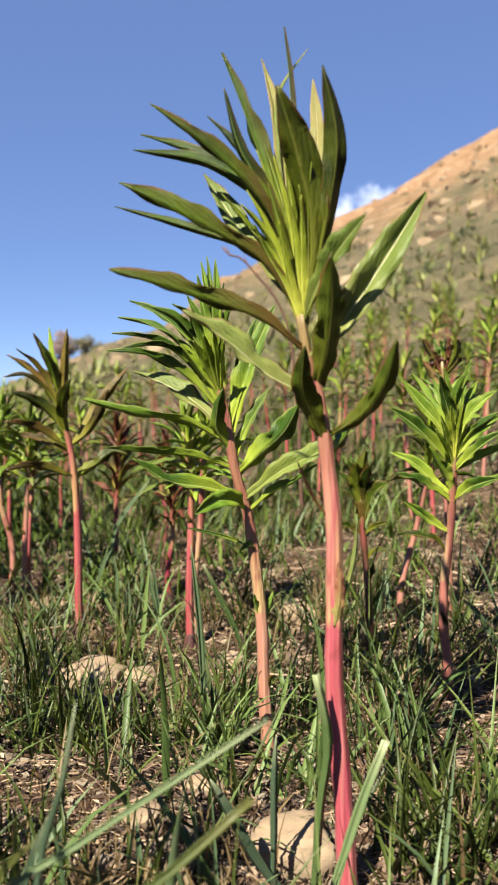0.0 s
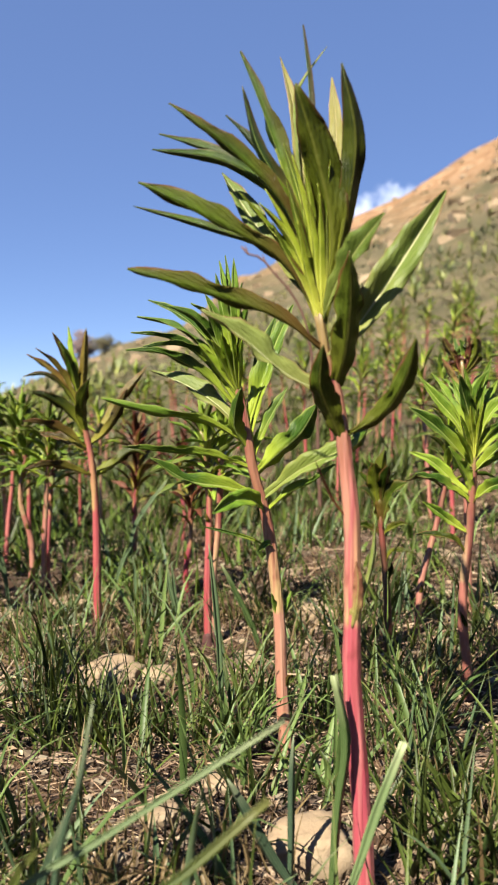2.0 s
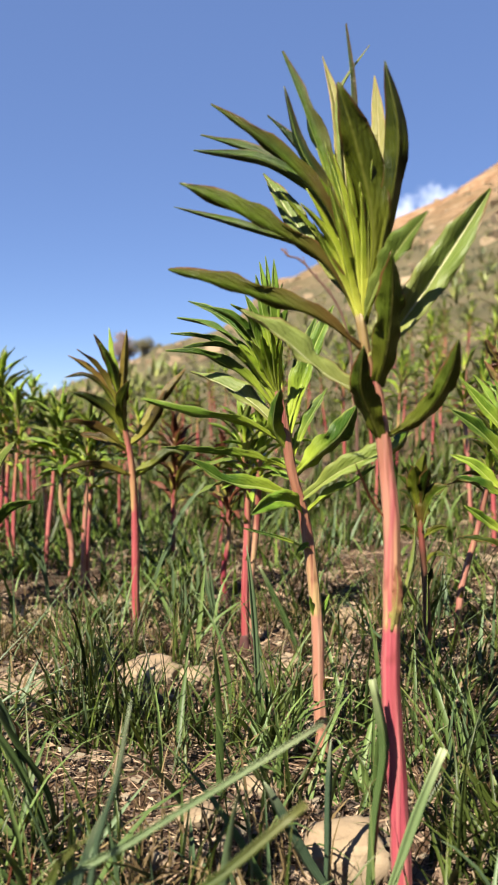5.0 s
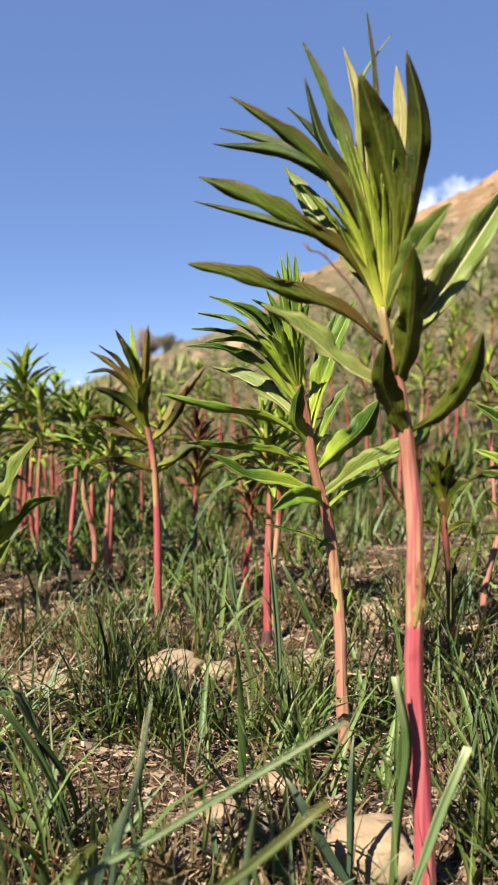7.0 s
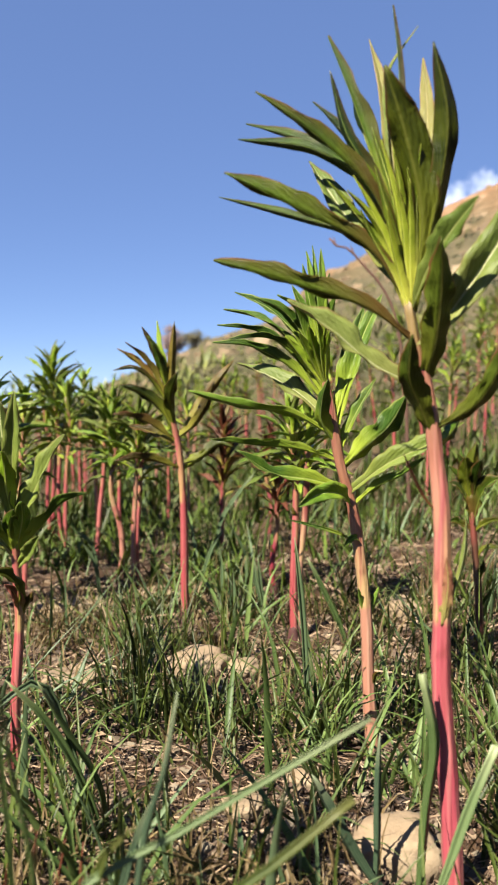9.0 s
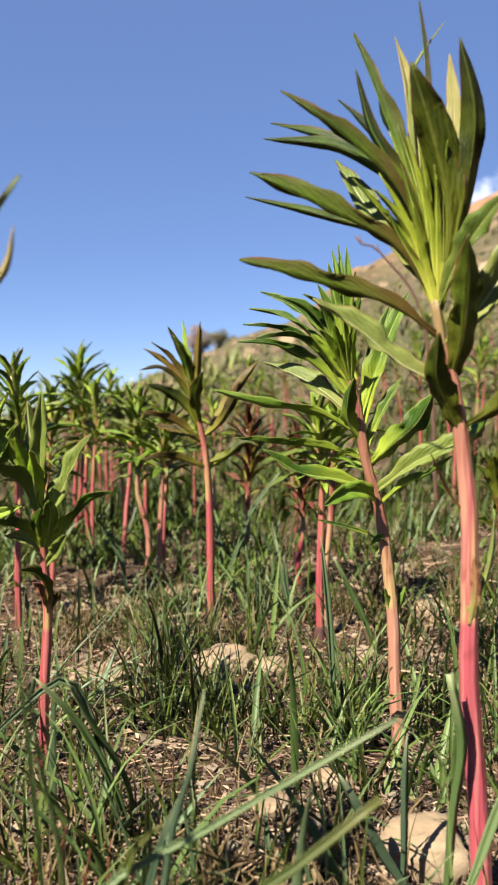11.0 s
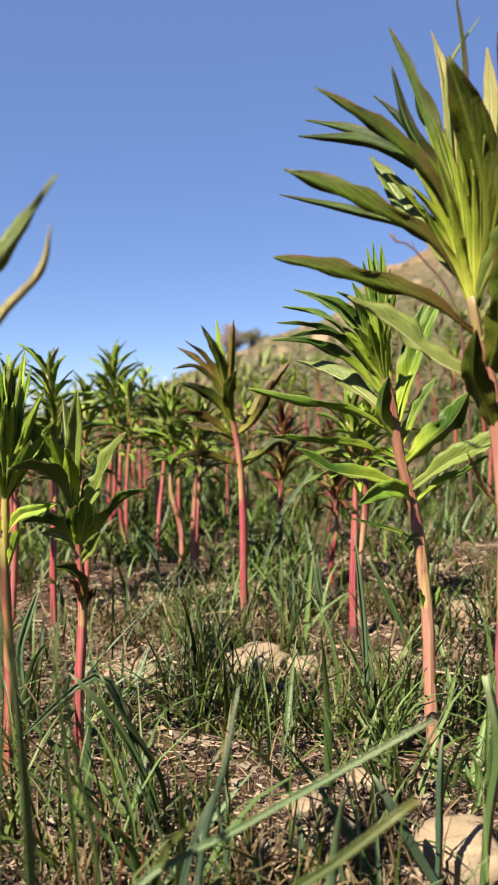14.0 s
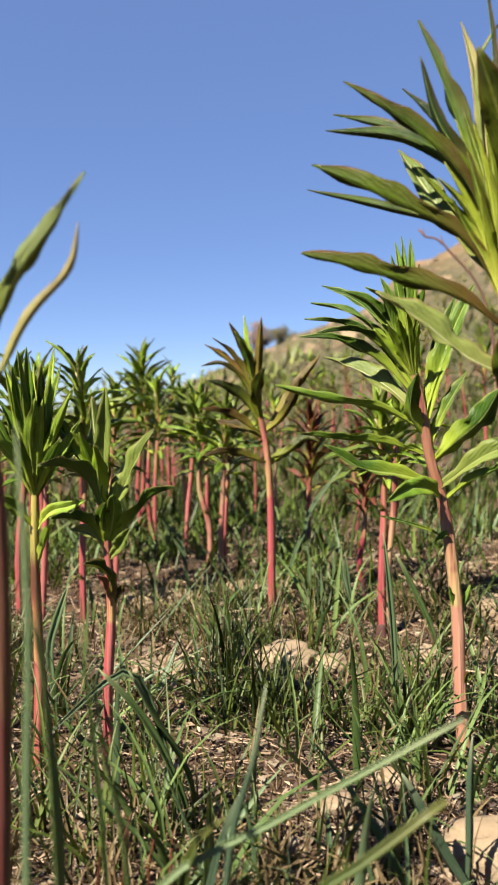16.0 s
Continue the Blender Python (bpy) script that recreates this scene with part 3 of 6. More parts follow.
tall.leaf(21.8, -1.9, 22.9, -2.5, 24.2, -2.9, 25.3, -1.5, 0.17, -60, LEAF_RED)
tall.leaf(16.1, -0.7, 17.3, -0.6, 18.5, -0.7, 19.8, -0.3, 0.68, -88, LEAF_BRACT, ahead=0.42, belly=0.35, foot=0.8, twist=0, fold=0.5)
tall.leaf(16.6, -0.2, 18.2, 0.2, 20.0, 0.3, 21.9, 0.3, 0.31, -70, LEAF_PALE)
tall.leaf(32.8, -3.8, 37.1, -4.8, 39.1, -6.1, 40.4, 0, 0.61, -72, LEAF_YOUNG, ripple=0.1, fold=0.8, foot=0.62, belly=0.4)
tall.leaf(32.8, -3.7, 37.3, -4.5, 39.4, -5.4, 40.8, -0.5, 0.60, -72, LEAF_YOUNG, ripple=0.1, fold=0.8, foot=0.62, belly=0.4)
tall.leaf(32.8, -3.5, 37.1, -4.4, 39.9, -5.3, 42.2, 0.5, 0.61, -72, LEAF_YOUNG, ripple=0.1, fold=0.8, foot=0.62, belly=0.4)
tall.leaf(32.6, -3.4, 37.3, -4.0, 39.8, -4.8, 42.3, 0, 0.61, -72, LEAF_YOUNG, ripple=0.1, fold=0.8, foot=0.62, belly=0.4)
tall.leaf(32.6, -3.2, 36.9, -3.7, 39.3, -4.2, 41.4, -0.8, 0.60, -72, LEAF_YOUNG, ripple=0.1, fold=0.8, foot=0.62, belly=0.4)
tall.leaf(32.6, -3.1, 36.8, -3.3, 39.3, -3.6, 40.9, -1, 0.60, -72, LEAF_YOUNG, ripple=0.1, fold=0.8, foot=0.62, belly=0.4)
tall.leaf(32.6, -2.9, 36.5, -3.0, 38.7, -3.2, 40.7, 0, 0.61, -72, LEAF_YOUNG, ripple=0.1, fold=0.8, foot=0.62, belly=0.4)
tall.leaf(32.4, -2.7, 36.1, -2.7, 38.1, -2.8, 39.7, -1.5, 0.60, -72, LEAF_YOUNG, ripple=0.1, fold=0.8, foot=0.62, belly=0.4)
tall.leaf(32.6, -3.9, 36.3, -4.9, 37.8, -5.9, 38.8, -1.5, 0.60, -72, LEAF_YOUNG, ripple=0.1, fold=0.8, foot=0.62, belly=0.4)
tall.leaf(32.4, -4.0, 35.7, -5.8, 38.1, -7.0, 39.5, -1.0, 0.52, -72.0, LEAF_YOUNG, ripple=0.1, fold=0.8, foot=0.62, belly=0.4)
tall.leaf(32.2, -3.6, 35.4, -4.6, 37.8, -5.6, 39.6, -1.2, 0.52, -72.0, LEAF_YOUNG, ripple=0.1, fold=0.8, foot=0.62, belly=0.4)
tall.leaf(32.2, -3.3, 35.4, -3.9, 37.8, -4.5, 40.0, -1.2, 0.52, -72.0, LEAF_YOUNG, ripple=0.1, fold=0.8, foot=0.62, belly=0.4)
tall.leaf(32.2, -2.9, 35.0, -3.1, 37.4, -3.5, 39.4, -1.4, 0.52, -72.0, LEAF_YOUNG, ripple=0.1, fold=0.8, foot=0.62, belly=0.4)
tall.leaf(32.2, -2.7, 34.8, -2.7, 37.2, -2.7, 39.2, -1.4, 0.52, -72.0, LEAF_YOUNG, ripple=0.1, fold=0.8, foot=0.62, belly=0.4)
tall.leaf(32.2, -3.6, 34.6, -4.6, 36.4, -5.2, 37.8, -1.5, 0.52, -72.0, LEAF_YOUNG, ripple=0.1, fold=0.8, foot=0.62, belly=0.4)
tall.leaf(32.0, -3.2, 34.4, -3.6, 36.2, -3.8, 37.8, -1.7, 0.52, -72.0, LEAF_YOUNG, ripple=0.1, fold=0.8, foot=0.62, belly=0.4)
tall.leaf(33.0, -4.3, 38.1, -5.4, 39.9, -6.7, 41.5, 0.5, 0.61, -72, LEAF_YOUNG, ripple=0.1, fold=0.8, foot=0.62, belly=0.4)
tall.leaf(32.2, -2.4, 35.3, -2.4, 38.1, -2.2, 40.9, -1.3, 0.52, -72.0, LEAF_YOUNG, ripple=0.1, fold=0.8, foot=0.62, belly=0.4)

second = Plant(0.016, 0.616, [(-0.0, 0.0), (-0.4, 5.5), (-0.6, 10.9), (-1.2, 16.2), (-1.8, 19.8), (-2.7, 22.9), (-3.2, 25.9), (-3.9, 29.4), (-4.2, 31.8)], 0.0046, "leaning leafy stalk with salmon stem and bright green leaves", STEM_CREAM, sides=28)
second.leaf(24.8, -6.4, 26.7, -10.2, 27.3, -14.1, 28.4, -2, 1.1, -35, LEAF_CRISP, fold=0.3)
second.leaf(22.9, -5.5, 23.9, -8.8, 24.3, -12.3, 24.8, -3, 1.02, -40, LEAF_CRISP)
second.leaf(20.9, -4.6, 21.6, -7.5, 22.2, -10.0, 24.0, -4, 1.36, 45, LEAF_CRISP)
second.leaf(19.5, -2.6, 20.6, -4.0, 20.8, -5.4, 20.1, -5, 1.44, 60, LEAF_CRISP, belly=0.5)
second.leaf(16.6, -2.5, 17.4, -4.4, 18.1, -6.5, 18.7, -2, 0.3, 60, LEAF_CRISP)
second.leaf(16.4, -1.2, 16.9, -1.6, 17.2, -2.3, 16.6, -1, 0.51, 60, LEAF_CRISP)
second.leaf(22.4, -0.9, 24.0, 1.0, 25.8, 2.2, 28.0, -2, 1.87, -65, LEAF_CRISP, ripple=0.34)
second.leaf(20.6, 1.0, 22.9, 3.6, 24.2, 6.4, 26.0, -1, 1.65, 60, LEAF_SAGE)
second.leaf(19.5, 0.1, 21.1, 1.9, 22.0, 3.6, 23.4, -1, 0.85, -60, LEAF_CRISP)
second.leaf(23.3, -2.3, 25.0, -1.2, 27.2, -0.0, 29.3, 1, 0.94, 70, LEAF_CRISP)
second.leaf(25.0, -2.3, 28.6, -1.2, 32.1, 0.4, 35.8, 2, 1.53, 70, LEAF_CRISP)
second.leaf(25.9, -2.5, 29.0, -1.7, 32.2, -1.0, 35.0, 3, 1.36, 70, LEAF_CRISP)
second.leaf(24.2, -4.0, 26.0, -3.9, 27.7, -3.4, 29.1, -3.5, 1.27, -80, LEAF_CRISP, belly=0.4)
second.leaf(25.5, -5.6, 27.9, -8.3, 29.5, -11.0, 30.6, 2, 1.61, 55, LEAF_PALE)
second.leaf(27.0, -6.4, 30.1, -9.3, 31.7, -12.2, 32.0, -2, 1.02, -45, LEAF_CRISP)
second.leaf(27.2, -6.4, 31.2, -8.9, 32.9, -12.0, 33.4, -1, 0.94, -40, LEAF_CRISP)
second.leaf(28.6, -6.4, 32.0, -8.6, 33.8, -11.7, 34.7, 0, 0.85, 40, LEAF_CRISP)
second.leaf(28.1, -5.9, 31.1, -7.9, 32.3, -10.7, 32.2, -3, 0.85, -40, LEAF_CRISP)
second.leaf(29.0, -6.0, 32.5, -8.2, 34.7, -11.0, 36.1, 1, 0.94, 45, LEAF_CRISP)
second.leaf(29.4, -5.7, 32.9, -7.1, 34.5, -9.0, 35.3, -2, 0.94, -55, LEAF_CRISP)
second.leaf(29.4, -5.4, 32.8, -6.0, 34.5, -7.2, 35.4, -2.5, 0.94, -60, LEAF_CRISP)
second.leaf(31.2, -4.5, 33.7, -4.9, 36.4, -5.4, 39.1, 1, 0.68, 60, LEAF_CRISP)
second.leaf(31.2, -4.4, 33.9, -4.7, 36.8, -5.0, 39.7, 2, 0.51, 60, LEAF_CRISP)
second.leaf(31.2, -4.1, 33.8, -4.1, 36.4, -4.2, 39.1, 0, 0.68, 60, LEAF_CRISP)
second.leaf(31.2, -4.6, 33.4, -5.1, 35.6, -5.5, 37.8, -1, 0.68, -65, LEAF_CRISP)
second.leaf(31.2, -3.9, 33.2, -3.8, 35.3, -3.6, 37.4, 1, 0.77, 60, LEAF_CRISP)
second.leaf(31.2, -4.9, 32.9, -5.6, 34.7, -6.4, 36.4, 0, 0.77, 60, LEAF_CRISP)
second.leaf(31.2, -3.7, 32.7, -3.3, 34.3, -2.9, 35.8, -1, 0.77, -65, LEAF_CRISP)
second.leaf(31.2, -4.2, 33.1, -4.3, 35.1, -4.4, 37.0, -2, 0.85, -65, LEAF_CRISP)
second.leaf(28.6, -4.5, 30.0, -5.1, 31.4, -5.7, 32.7, -2.5, 0.77, -70, LEAF_LIME)
second.leaf(28.6, -4.2, 30.1, -4.6, 31.7, -4.9, 33.1, -2.8, 0.77, -70, LEAF_LIME)
second.leaf(28.6, -4.0, 30.2, -4.1, 31.9, -4.2, 33.5, -3, 0.68, -70, LEAF_LIME)
second.leaf(28.6, -3.7, 30.0, -3.6, 31.4, -3.4, 32.7, -2.5, 0.77, -70, LEAF_LIME)
second.leaf(28.6, -4.8, 29.8, -5.7, 31.1, -6.7, 32.4, -2, 0.77, -70, LEAF_LIME)
second.leaf(10.9, -0.9, 11.6, -1.1, 12.6, -1.2, 13.4, -1, 0.42, -80, LEAF_CRISP)
second.leaf(10.6, -0.3, 11.3, 0.1, 12.3, 0.3, 13.2, 0.5, 0.51, -80, LEAF_CRISP)
second.leaf(4.9, -0.1, 5.9, 0.1, 6.7, 0.3, 7.0, -0.9, 0.38, -80, LEAF_RUST)
second.leaf(3.6, -0.4, 4.4, -0.6, 4.9, -0.8, 5.2, -0.9, 0.34, -80, LEAF_RUST)

bronze = Plant(-0.202, 0.938, [(0.0, 0.0), (-0.1, 5.3), (-0.1, 10.1), (-0.2, 15.5), (-0.6, 20.9), (-1.2, 24.2), (-2.0, 28.2), (-2.5, 31.5)], 0.0044, "slender leafy stalk with bronze-green leaves and pink stem", STEM_ROSE)
bronze.leaf(19.2, -2.4, 19.9, -4.9, 20.7, -8.0, 20.4, -3, 1.27, -40, LEAF_RUST)
bronze.leaf(19.8, 1.8, 20.5, 4.1, 22.2, 5.8, 21.8, -1, 1.38, -50, LEAF_BRONZE)
bronze.leaf(18.8, 0.8, 19.8, 2.1, 20.4, 3.6, 22.1, 2, 1.59, -60, LEAF)
bronze.leaf(22.2, -3.0, 23.9, -5.5, 25.3, -8.3, 25.8, -2, 1.38, -40, LEAF_RUST)
bronze.leaf(21.9, -3.1, 23.2, -4.7, 23.8, -6.7, 24.2, 2, 1.27, 40, LEAF_RUST)
bronze.leaf(23.5, -3.3, 26.9, -5.5, 28.5, -7.5, 29.2, -1, 1.49, -45, LEAF_BRONZE)
bronze.leaf(22.9, 0.9, 25.2, 2.9, 28.2, 6.0, 32.2, 1, 1.27, -60, LEAF_RUST)
bronze.leaf(22.9, 0.8, 24.2, 2.5, 26.9, 3.5, 29.6, -2, 1.27, -70, LEAF_RUST)
bronze.leaf(23.9, -1.6, 26.2, -1.5, 28.2, -0.7, 30.7, -3.5, 1.59, -80, LEAF_BRONZE)
bronze.leaf(24.9, -1.6, 28.2, -1.4, 32.8, -1.1, 36.6, -1, 1.06, -75, LEAF_RUST)
bronze.leaf(26.2, -3.6, 29.5, -5.8, 32.1, -7.9, 33.5, 0, 1.06, -45, LEAF_RUST)
bronze.leaf(26.2, -3.9, 29.8, -6.1, 31.2, -8.3, 30.9, -1, 0.74, -45, LEAF_BRONZE)
bronze.leaf(26.8, -3.3, 30.1, -5.1, 32.7, -6.8, 34.2, -1, 1.06, -45, LEAF_RUST)
bronze.leaf(27.5, -2.9, 31.5, -3.9, 34.0, -4.9, 36.0, -1, 1.06, -60, LEAF_RUST)
bronze.leaf(28.2, -2.8, 31.4, -3.4, 33.4, -4.2, 34.9, -2, 1.06, -70, LEAF_FRESH)
bronze.leaf(28.2, -2.5, 31.5, -3.1, 34.1, -3.2, 36.9, 1, 0.96, -70, LEAF_FRESH)
bronze.leaf(28.2, -2.4, 30.1, -2.9, 32.1, -3.6, 34.0, -2, 1.06, -70, LEAF)
husk(bronze)

bushy = Plant(0.178, 0.691, [(-0.0, -0.4), (-0.2, 2.7), (-0.7, 7.7), (-0.5, 12.2), (-0.2, 14.7), (-0.1, 17.2), (0.0, 19.7), (0.1, 21.7), (0.1, 23.1)], 0.004, "bushy bright green leafy stalk with salmon stem", STEM_SALMON)
bushy.leaf(17.7, -1.5, 18.8, -3.2, 19.8, -4.7, 20.4, -3, 1.07, 40, LEAF_CRISP, fold=1.1)
bushy.leaf(18.2, -2.0, 19.9, -3.7, 21.4, -5.4, 22.1, -1, 1.03, 45, LEAF_FRESH)
bushy.leaf(17.7, 1.3, 19.1, 2.2, 19.6, 3.6, 20.2, -3, 1.19, 45, LEAF_CRISP, fold=1.1)
bushy.leaf(18.2, 1.8, 19.2, 2.9, 19.6, 4.5, 20.5, -1, 0.84, 50, LEAF_FRESH)
bushy.leaf(15.0, -2.0, 16.2, -2.9, 17.0, -4.1, 17.9, -2, 0.90, 50, LEAF_FRESH)
bushy.leaf(13.0, -1.2, 14.3, -2.7, 14.9, -4.7, 15.1, -2, 0.72, 45, LEAF_OLIVE)
bushy.leaf(20.7, -1.6, 22.7, -3.2, 24.4, -5.3, 26.0, -3, 1.31, 50, LEAF_CRISP, fold=1.1)
bushy.leaf(21.4, -1.4, 24.6, -3.1, 26.6, -4.7, 28.7, 0, 1.09, 60, LEAF_FRESH, fold=1.2)
bushy.leaf(22.2, -1.4, 25.3, -2.4, 27.1, -3.7, 29.0, 1, 0.92, 60, LEAF_FRESH, fold=1.2)
bushy.leaf(22.2, -0.4, 25.4, -0.9, 27.3, -1.2, 28.7, -3, 1.25, -80, LEAF_CRISP, fold=0.9)
bushy.leaf(22.7, -0.2, 26.1, -0.6, 28.0, -0.9, 29.5, -1, 0.72, -70, LEAF_FRESH)
bushy.leaf(22.2, 0.4, 25.6, 0.7, 27.6, 1.4, 30.2, 0, 0.91, 60, LEAF_FRESH, fold=1.2)
bushy.leaf(22.2, 0.4, 25.1, 0.6, 27.1, 1.1, 29.3, 1, 1.10, 60, LEAF_FRESH, fold=1.2)
bushy.leaf(22.2, -0.1, 25.6, 0.5, 28.0, 1.2, 29.2, -1, 0.84, -60, LEAF_CRISP, fold=1.1)
bushy.leaf(22.2, 1.2, 25.1, 2.1, 26.3, 3.6, 27.5, 0, 1.22, 55, LEAF_FRESH, fold=1.1)
bushy.leaf(22.7, 1.0, 25.6, 1.7, 26.5, 2.8, 27.1, 2, 0.92, -50, LEAF_CRISP)
bushy.leaf(21.4, 1.5, 23.4, 2.6, 24.4, 4.0, 25.4, 0, 1.09, 55, LEAF_FRESH, fold=1.1)
bushy.leaf(21.9, 1.5, 23.9, 2.4, 24.6, 3.7, 25.6, -1, 0.84, -50, LEAF_CRISP)
bushy.leaf(20.4, 1.5, 22.0, 2.6, 23.0, 3.9, 24.0, -2, 1.14, 50, LEAF_CRISP, fold=1.1)
bushy.leaf(20.4, 1.7, 21.5, 2.9, 22.2, 4.5, 23.0, -1, 0.78, 50, LEAF_FRESH)
bushy.leaf(18.2, -0.4, 19.7, -1.1, 21.0, -2.0, 22.7, -2, 1.20, -70, LEAF_FRESH, fold=0.7)
bushy.leaf(20.7, -0.4, 22.2, -0.9, 23.2, -1.4, 24.0, -3, 0.54, -75, LEAF_LIME)
bushy.leaf(20.7, -0.0, 23.2, -0.2, 24.6, -0.3, 26.1, -2, 0.54, -75, LEAF_YOUNG, foot=0.6)
bushy.leaf(20.7, 0.3, 23.2, 0.5, 24.7, 0.8, 26.3, -2, 0.54, -75, LEAF_YOUNG, foot=0.6)
bushy.leaf(20.7, 0.1, 23.2, 0.1, 25.1, 0.1, 27.1, -1, 0.54, -75, LEAF_YOUNG, foot=0.6)
bushy.leaf(20.7, -0.4, 22.7, -0.7, 23.9, -1.1, 25.4, -2, 0.54, -75, LEAF_YOUNG, foot=0.6)
bushy.leaf(21.7, -0.4, 25.1, -1.2, 27.1, -2.0, 28.6, 3, 0.93, 60, LEAF_FRESH)
bushy.leaf(21.7, 0.7, 25.1, 1.3, 26.8, 2.0, 28.4, 3, 0.93, 60, LEAF_FRESH)
bushy.leaf(20.7, -0.9, 22.6, -1.9, 23.6, -3.1, 24.5, 2, 0.92, 55, LEAF_FRESH)
bushy.leaf(6.2, -0.4, 7.0, -0.6, 7.6, -0.9, 8.4, -1, 0.36, 80, LEAF_BRONZE)

edge = Plant(-0.164, 0.269, [(-0.4, 1.4), (0.1, 12.7), (0.3, 21.4), (0.1, 25.7), (-0.3, 28.8), (-0.7, 30.8)], 0.0034, "close leafy stalk with brownish-red stem coloured dark for shade, slim leaves", STEM_BROWN_SHADED)
edge.leaf(28.6, 1.0, 31.8, 2.3, 33.7, 3.6, 35.8, -1, 0.79, -65, LEAF_SAGE, fold=0.9, belly=0.45)
edge.leaf(27.3, 1.5, 30.6, 3.0, 32.4, 3.3, 33.9, -1.5, 0.39, -60, LEAF_TAN, fold=0.5)
edge.leaf(27.3, -0.7, 29.0, -1.8, 29.8, -3.0, 30.0, 0, 1.8, -60, LEAF)
edge.leaf(28.0, -1.1, 30.7, -2.0, 32.4, -2.8, 34.2, 2, 1.6, 60, LEAF)
edge.leaf(28.6, -0.6, 31.5, -0.8, 33.3, -0.9, 35.3, 0, 1.6, -60, LEAF)
# remaining crown leaves lie outside the view, added to shade the ground
edge.leaf(27.8, -0.6, 29.8, -0.8, 31.5, -1.0, 33.0, -3, 1.1, -60, LEAF, fold=0.6)
edge.leaf(27.8, -0.9, 29.1, -1.5, 30.2, -2.0, 31.2, -2, 1.1, -60, LEAF, fold=0.6)
edge.leaf(27.8, -0.4, 29.4, -0.5, 31.1, -0.7, 32.7, 3, 1.1, -60, LEAF, fold=0.6)
edge.leaf(27.8, -0.8, 28.2, -1.3, 28.7, -1.8, 29.1, 3, 1.1, -60, LEAF, fold=0.6)
edge.leaf(27.8, -1.0, 27.8, -1.7, 27.8, -2.3, 27.8, -2, 1.1, -60, LEAF, fold=0.6)
edge.leaf(27.8, -0.2, 29.9, -0.1, 31.9, 0.0, 33.7, 1, 1.1, -60, LEAF, fold=0.6)
edge.leaf(27.8, -0.8, 30.3, -1.2, 32.7, -1.7, 34.9, 1, 1.1, -60, LEAF, fold=0.6)
edge.leaf(26.9, -1.3, 28.8, -2.2, 30.4, -3.0, 31.6, -4, 1.7, -30, LEAF, fold=0.5)
edge.leaf(26.9, -1.5, 28.3, -2.4, 29.3, -3.3, 30.1, -5, 1.7, -30, LEAF, fold=0.5)
edge.leaf(26.9, -1.2, 27.8, -1.9, 28.6, -2.4, 29.1, -6, 1.7, -30, LEAF, fold=0.5)
edge.leaf(26.9, -1.0, 28.2, -1.5, 29.3, -1.9, 30.1, -6, 1.7, -30, LEAF, fold=0.5)
edge.leaf(26.9, -1.6, 27.7, -2.7, 28.4, -3.7, 28.9, -3, 1.7, -30, LEAF, fold=0.5)
edge.leaf(26.9, -1.3, 29.3, -2.1, 31.3, -2.9, 32.9, -3, 1.7, -30, LEAF, fold=0.5)
edge.leaf(26.9, -0.8, 29.0, -1.3, 30.7, -1.6, 32.0, -5, 1.7, -30, LEAF, fold=0.5)

low = Plant(-0.242, 0.542, [(-0.0, 0.4), (0.0, 5.5), (0.3, 9.7), (0.4, 11.6), (0.3, 14.2), (0.2, 16.3), (0.1, 18.7), (-0.2, 20.6), (-0.3, 21.9)], 0.0035, "short leafy stalk with broad olive leaves and rosy stem in grass", STEM_ROSE)
low.leaf(16.3, -1.2, 18.1, -2.5, 18.7, -3.8, 18.8, -2, 1.29, -30, LEAF_CRISP, fold=0.9)
low.leaf(16.1, -0.8, 17.2, -1.6, 17.7, -2.4, 17.8, -1, 1.00, 45, LEAF_PALE)
low.leaf(16.4, 1.8, 18.1, 3.5, 20.1, 5.1, 20.8, -2, 1.39, -40, LEAF_CRISP, fold=1.0, belly=0.45)
low.leaf(15.3, 1.0, 16.3, 1.4, 17.1, 1.8, 17.9, -2, 1.0, 60, LEAF_SAGE)
low.leaf(17.9, 1.6, 20.9, 2.6, 23.0, 3.7, 24.9, -1, 1.60, 55, LEAF_SAGE, fold=1.1, belly=0.45)
low.leaf(18.4, -1.2, 21.3, -2.6, 22.4, -4.4, 22.6, -3, 1.58, -30, LEAF_SAGE, fold=1.1)
low.leaf(18.6, -1.0, 21.9, -2.1, 23.6, -3.0, 26.0, 0, 1.31, -45, LEAF_FRESH, fold=1.0)
low.leaf(18.9, -0.8, 22.2, -1.4, 23.6, -2.2, 24.9, -1, 1.10, -60, LEAF_LIME, fold=0.8)
low.leaf(18.6, -0.5, 21.5, -1.0, 23.1, -1.6, 24.8, -2, 1.09, -70, LEAF_LIME, fold=0.8)
low.leaf(18.6, -0.3, 21.0, -0.4, 22.7, -0.6, 23.9, -2.5, 1.19, -75, LEAF_LIME, fold=0.8)
low.leaf(19.1, -0.4, 23.3, -0.6, 25.3, -0.7, 27.3, 0, 1.31, -60, LEAF_PALE, fold=0.9, belly=0.6)
low.leaf(19.1, 0.1, 23.7, 0.2, 25.8, 0.3, 28.0, -1, 1.20, 65, LEAF_SAGE, fold=0.9, belly=0.55)
low.leaf(18.6, -0.2, 22.5, -0.3, 24.1, -0.2, 25.7, 1, 1.12, -70, LEAF_CRISP, fold=0.9)
low.leaf(16.3, 0.5, 17.8, 0.7, 19.2, 0.6, 20.4, -2.5, 1.68, -78, LEAF_CRISP, fold=0.6, belly=0.5)
low.leaf(16.3, -0.1, 17.6, -0.1, 18.8, 0.1, 19.8, -2, 1.29, -78, LEAF, fold=0.6)
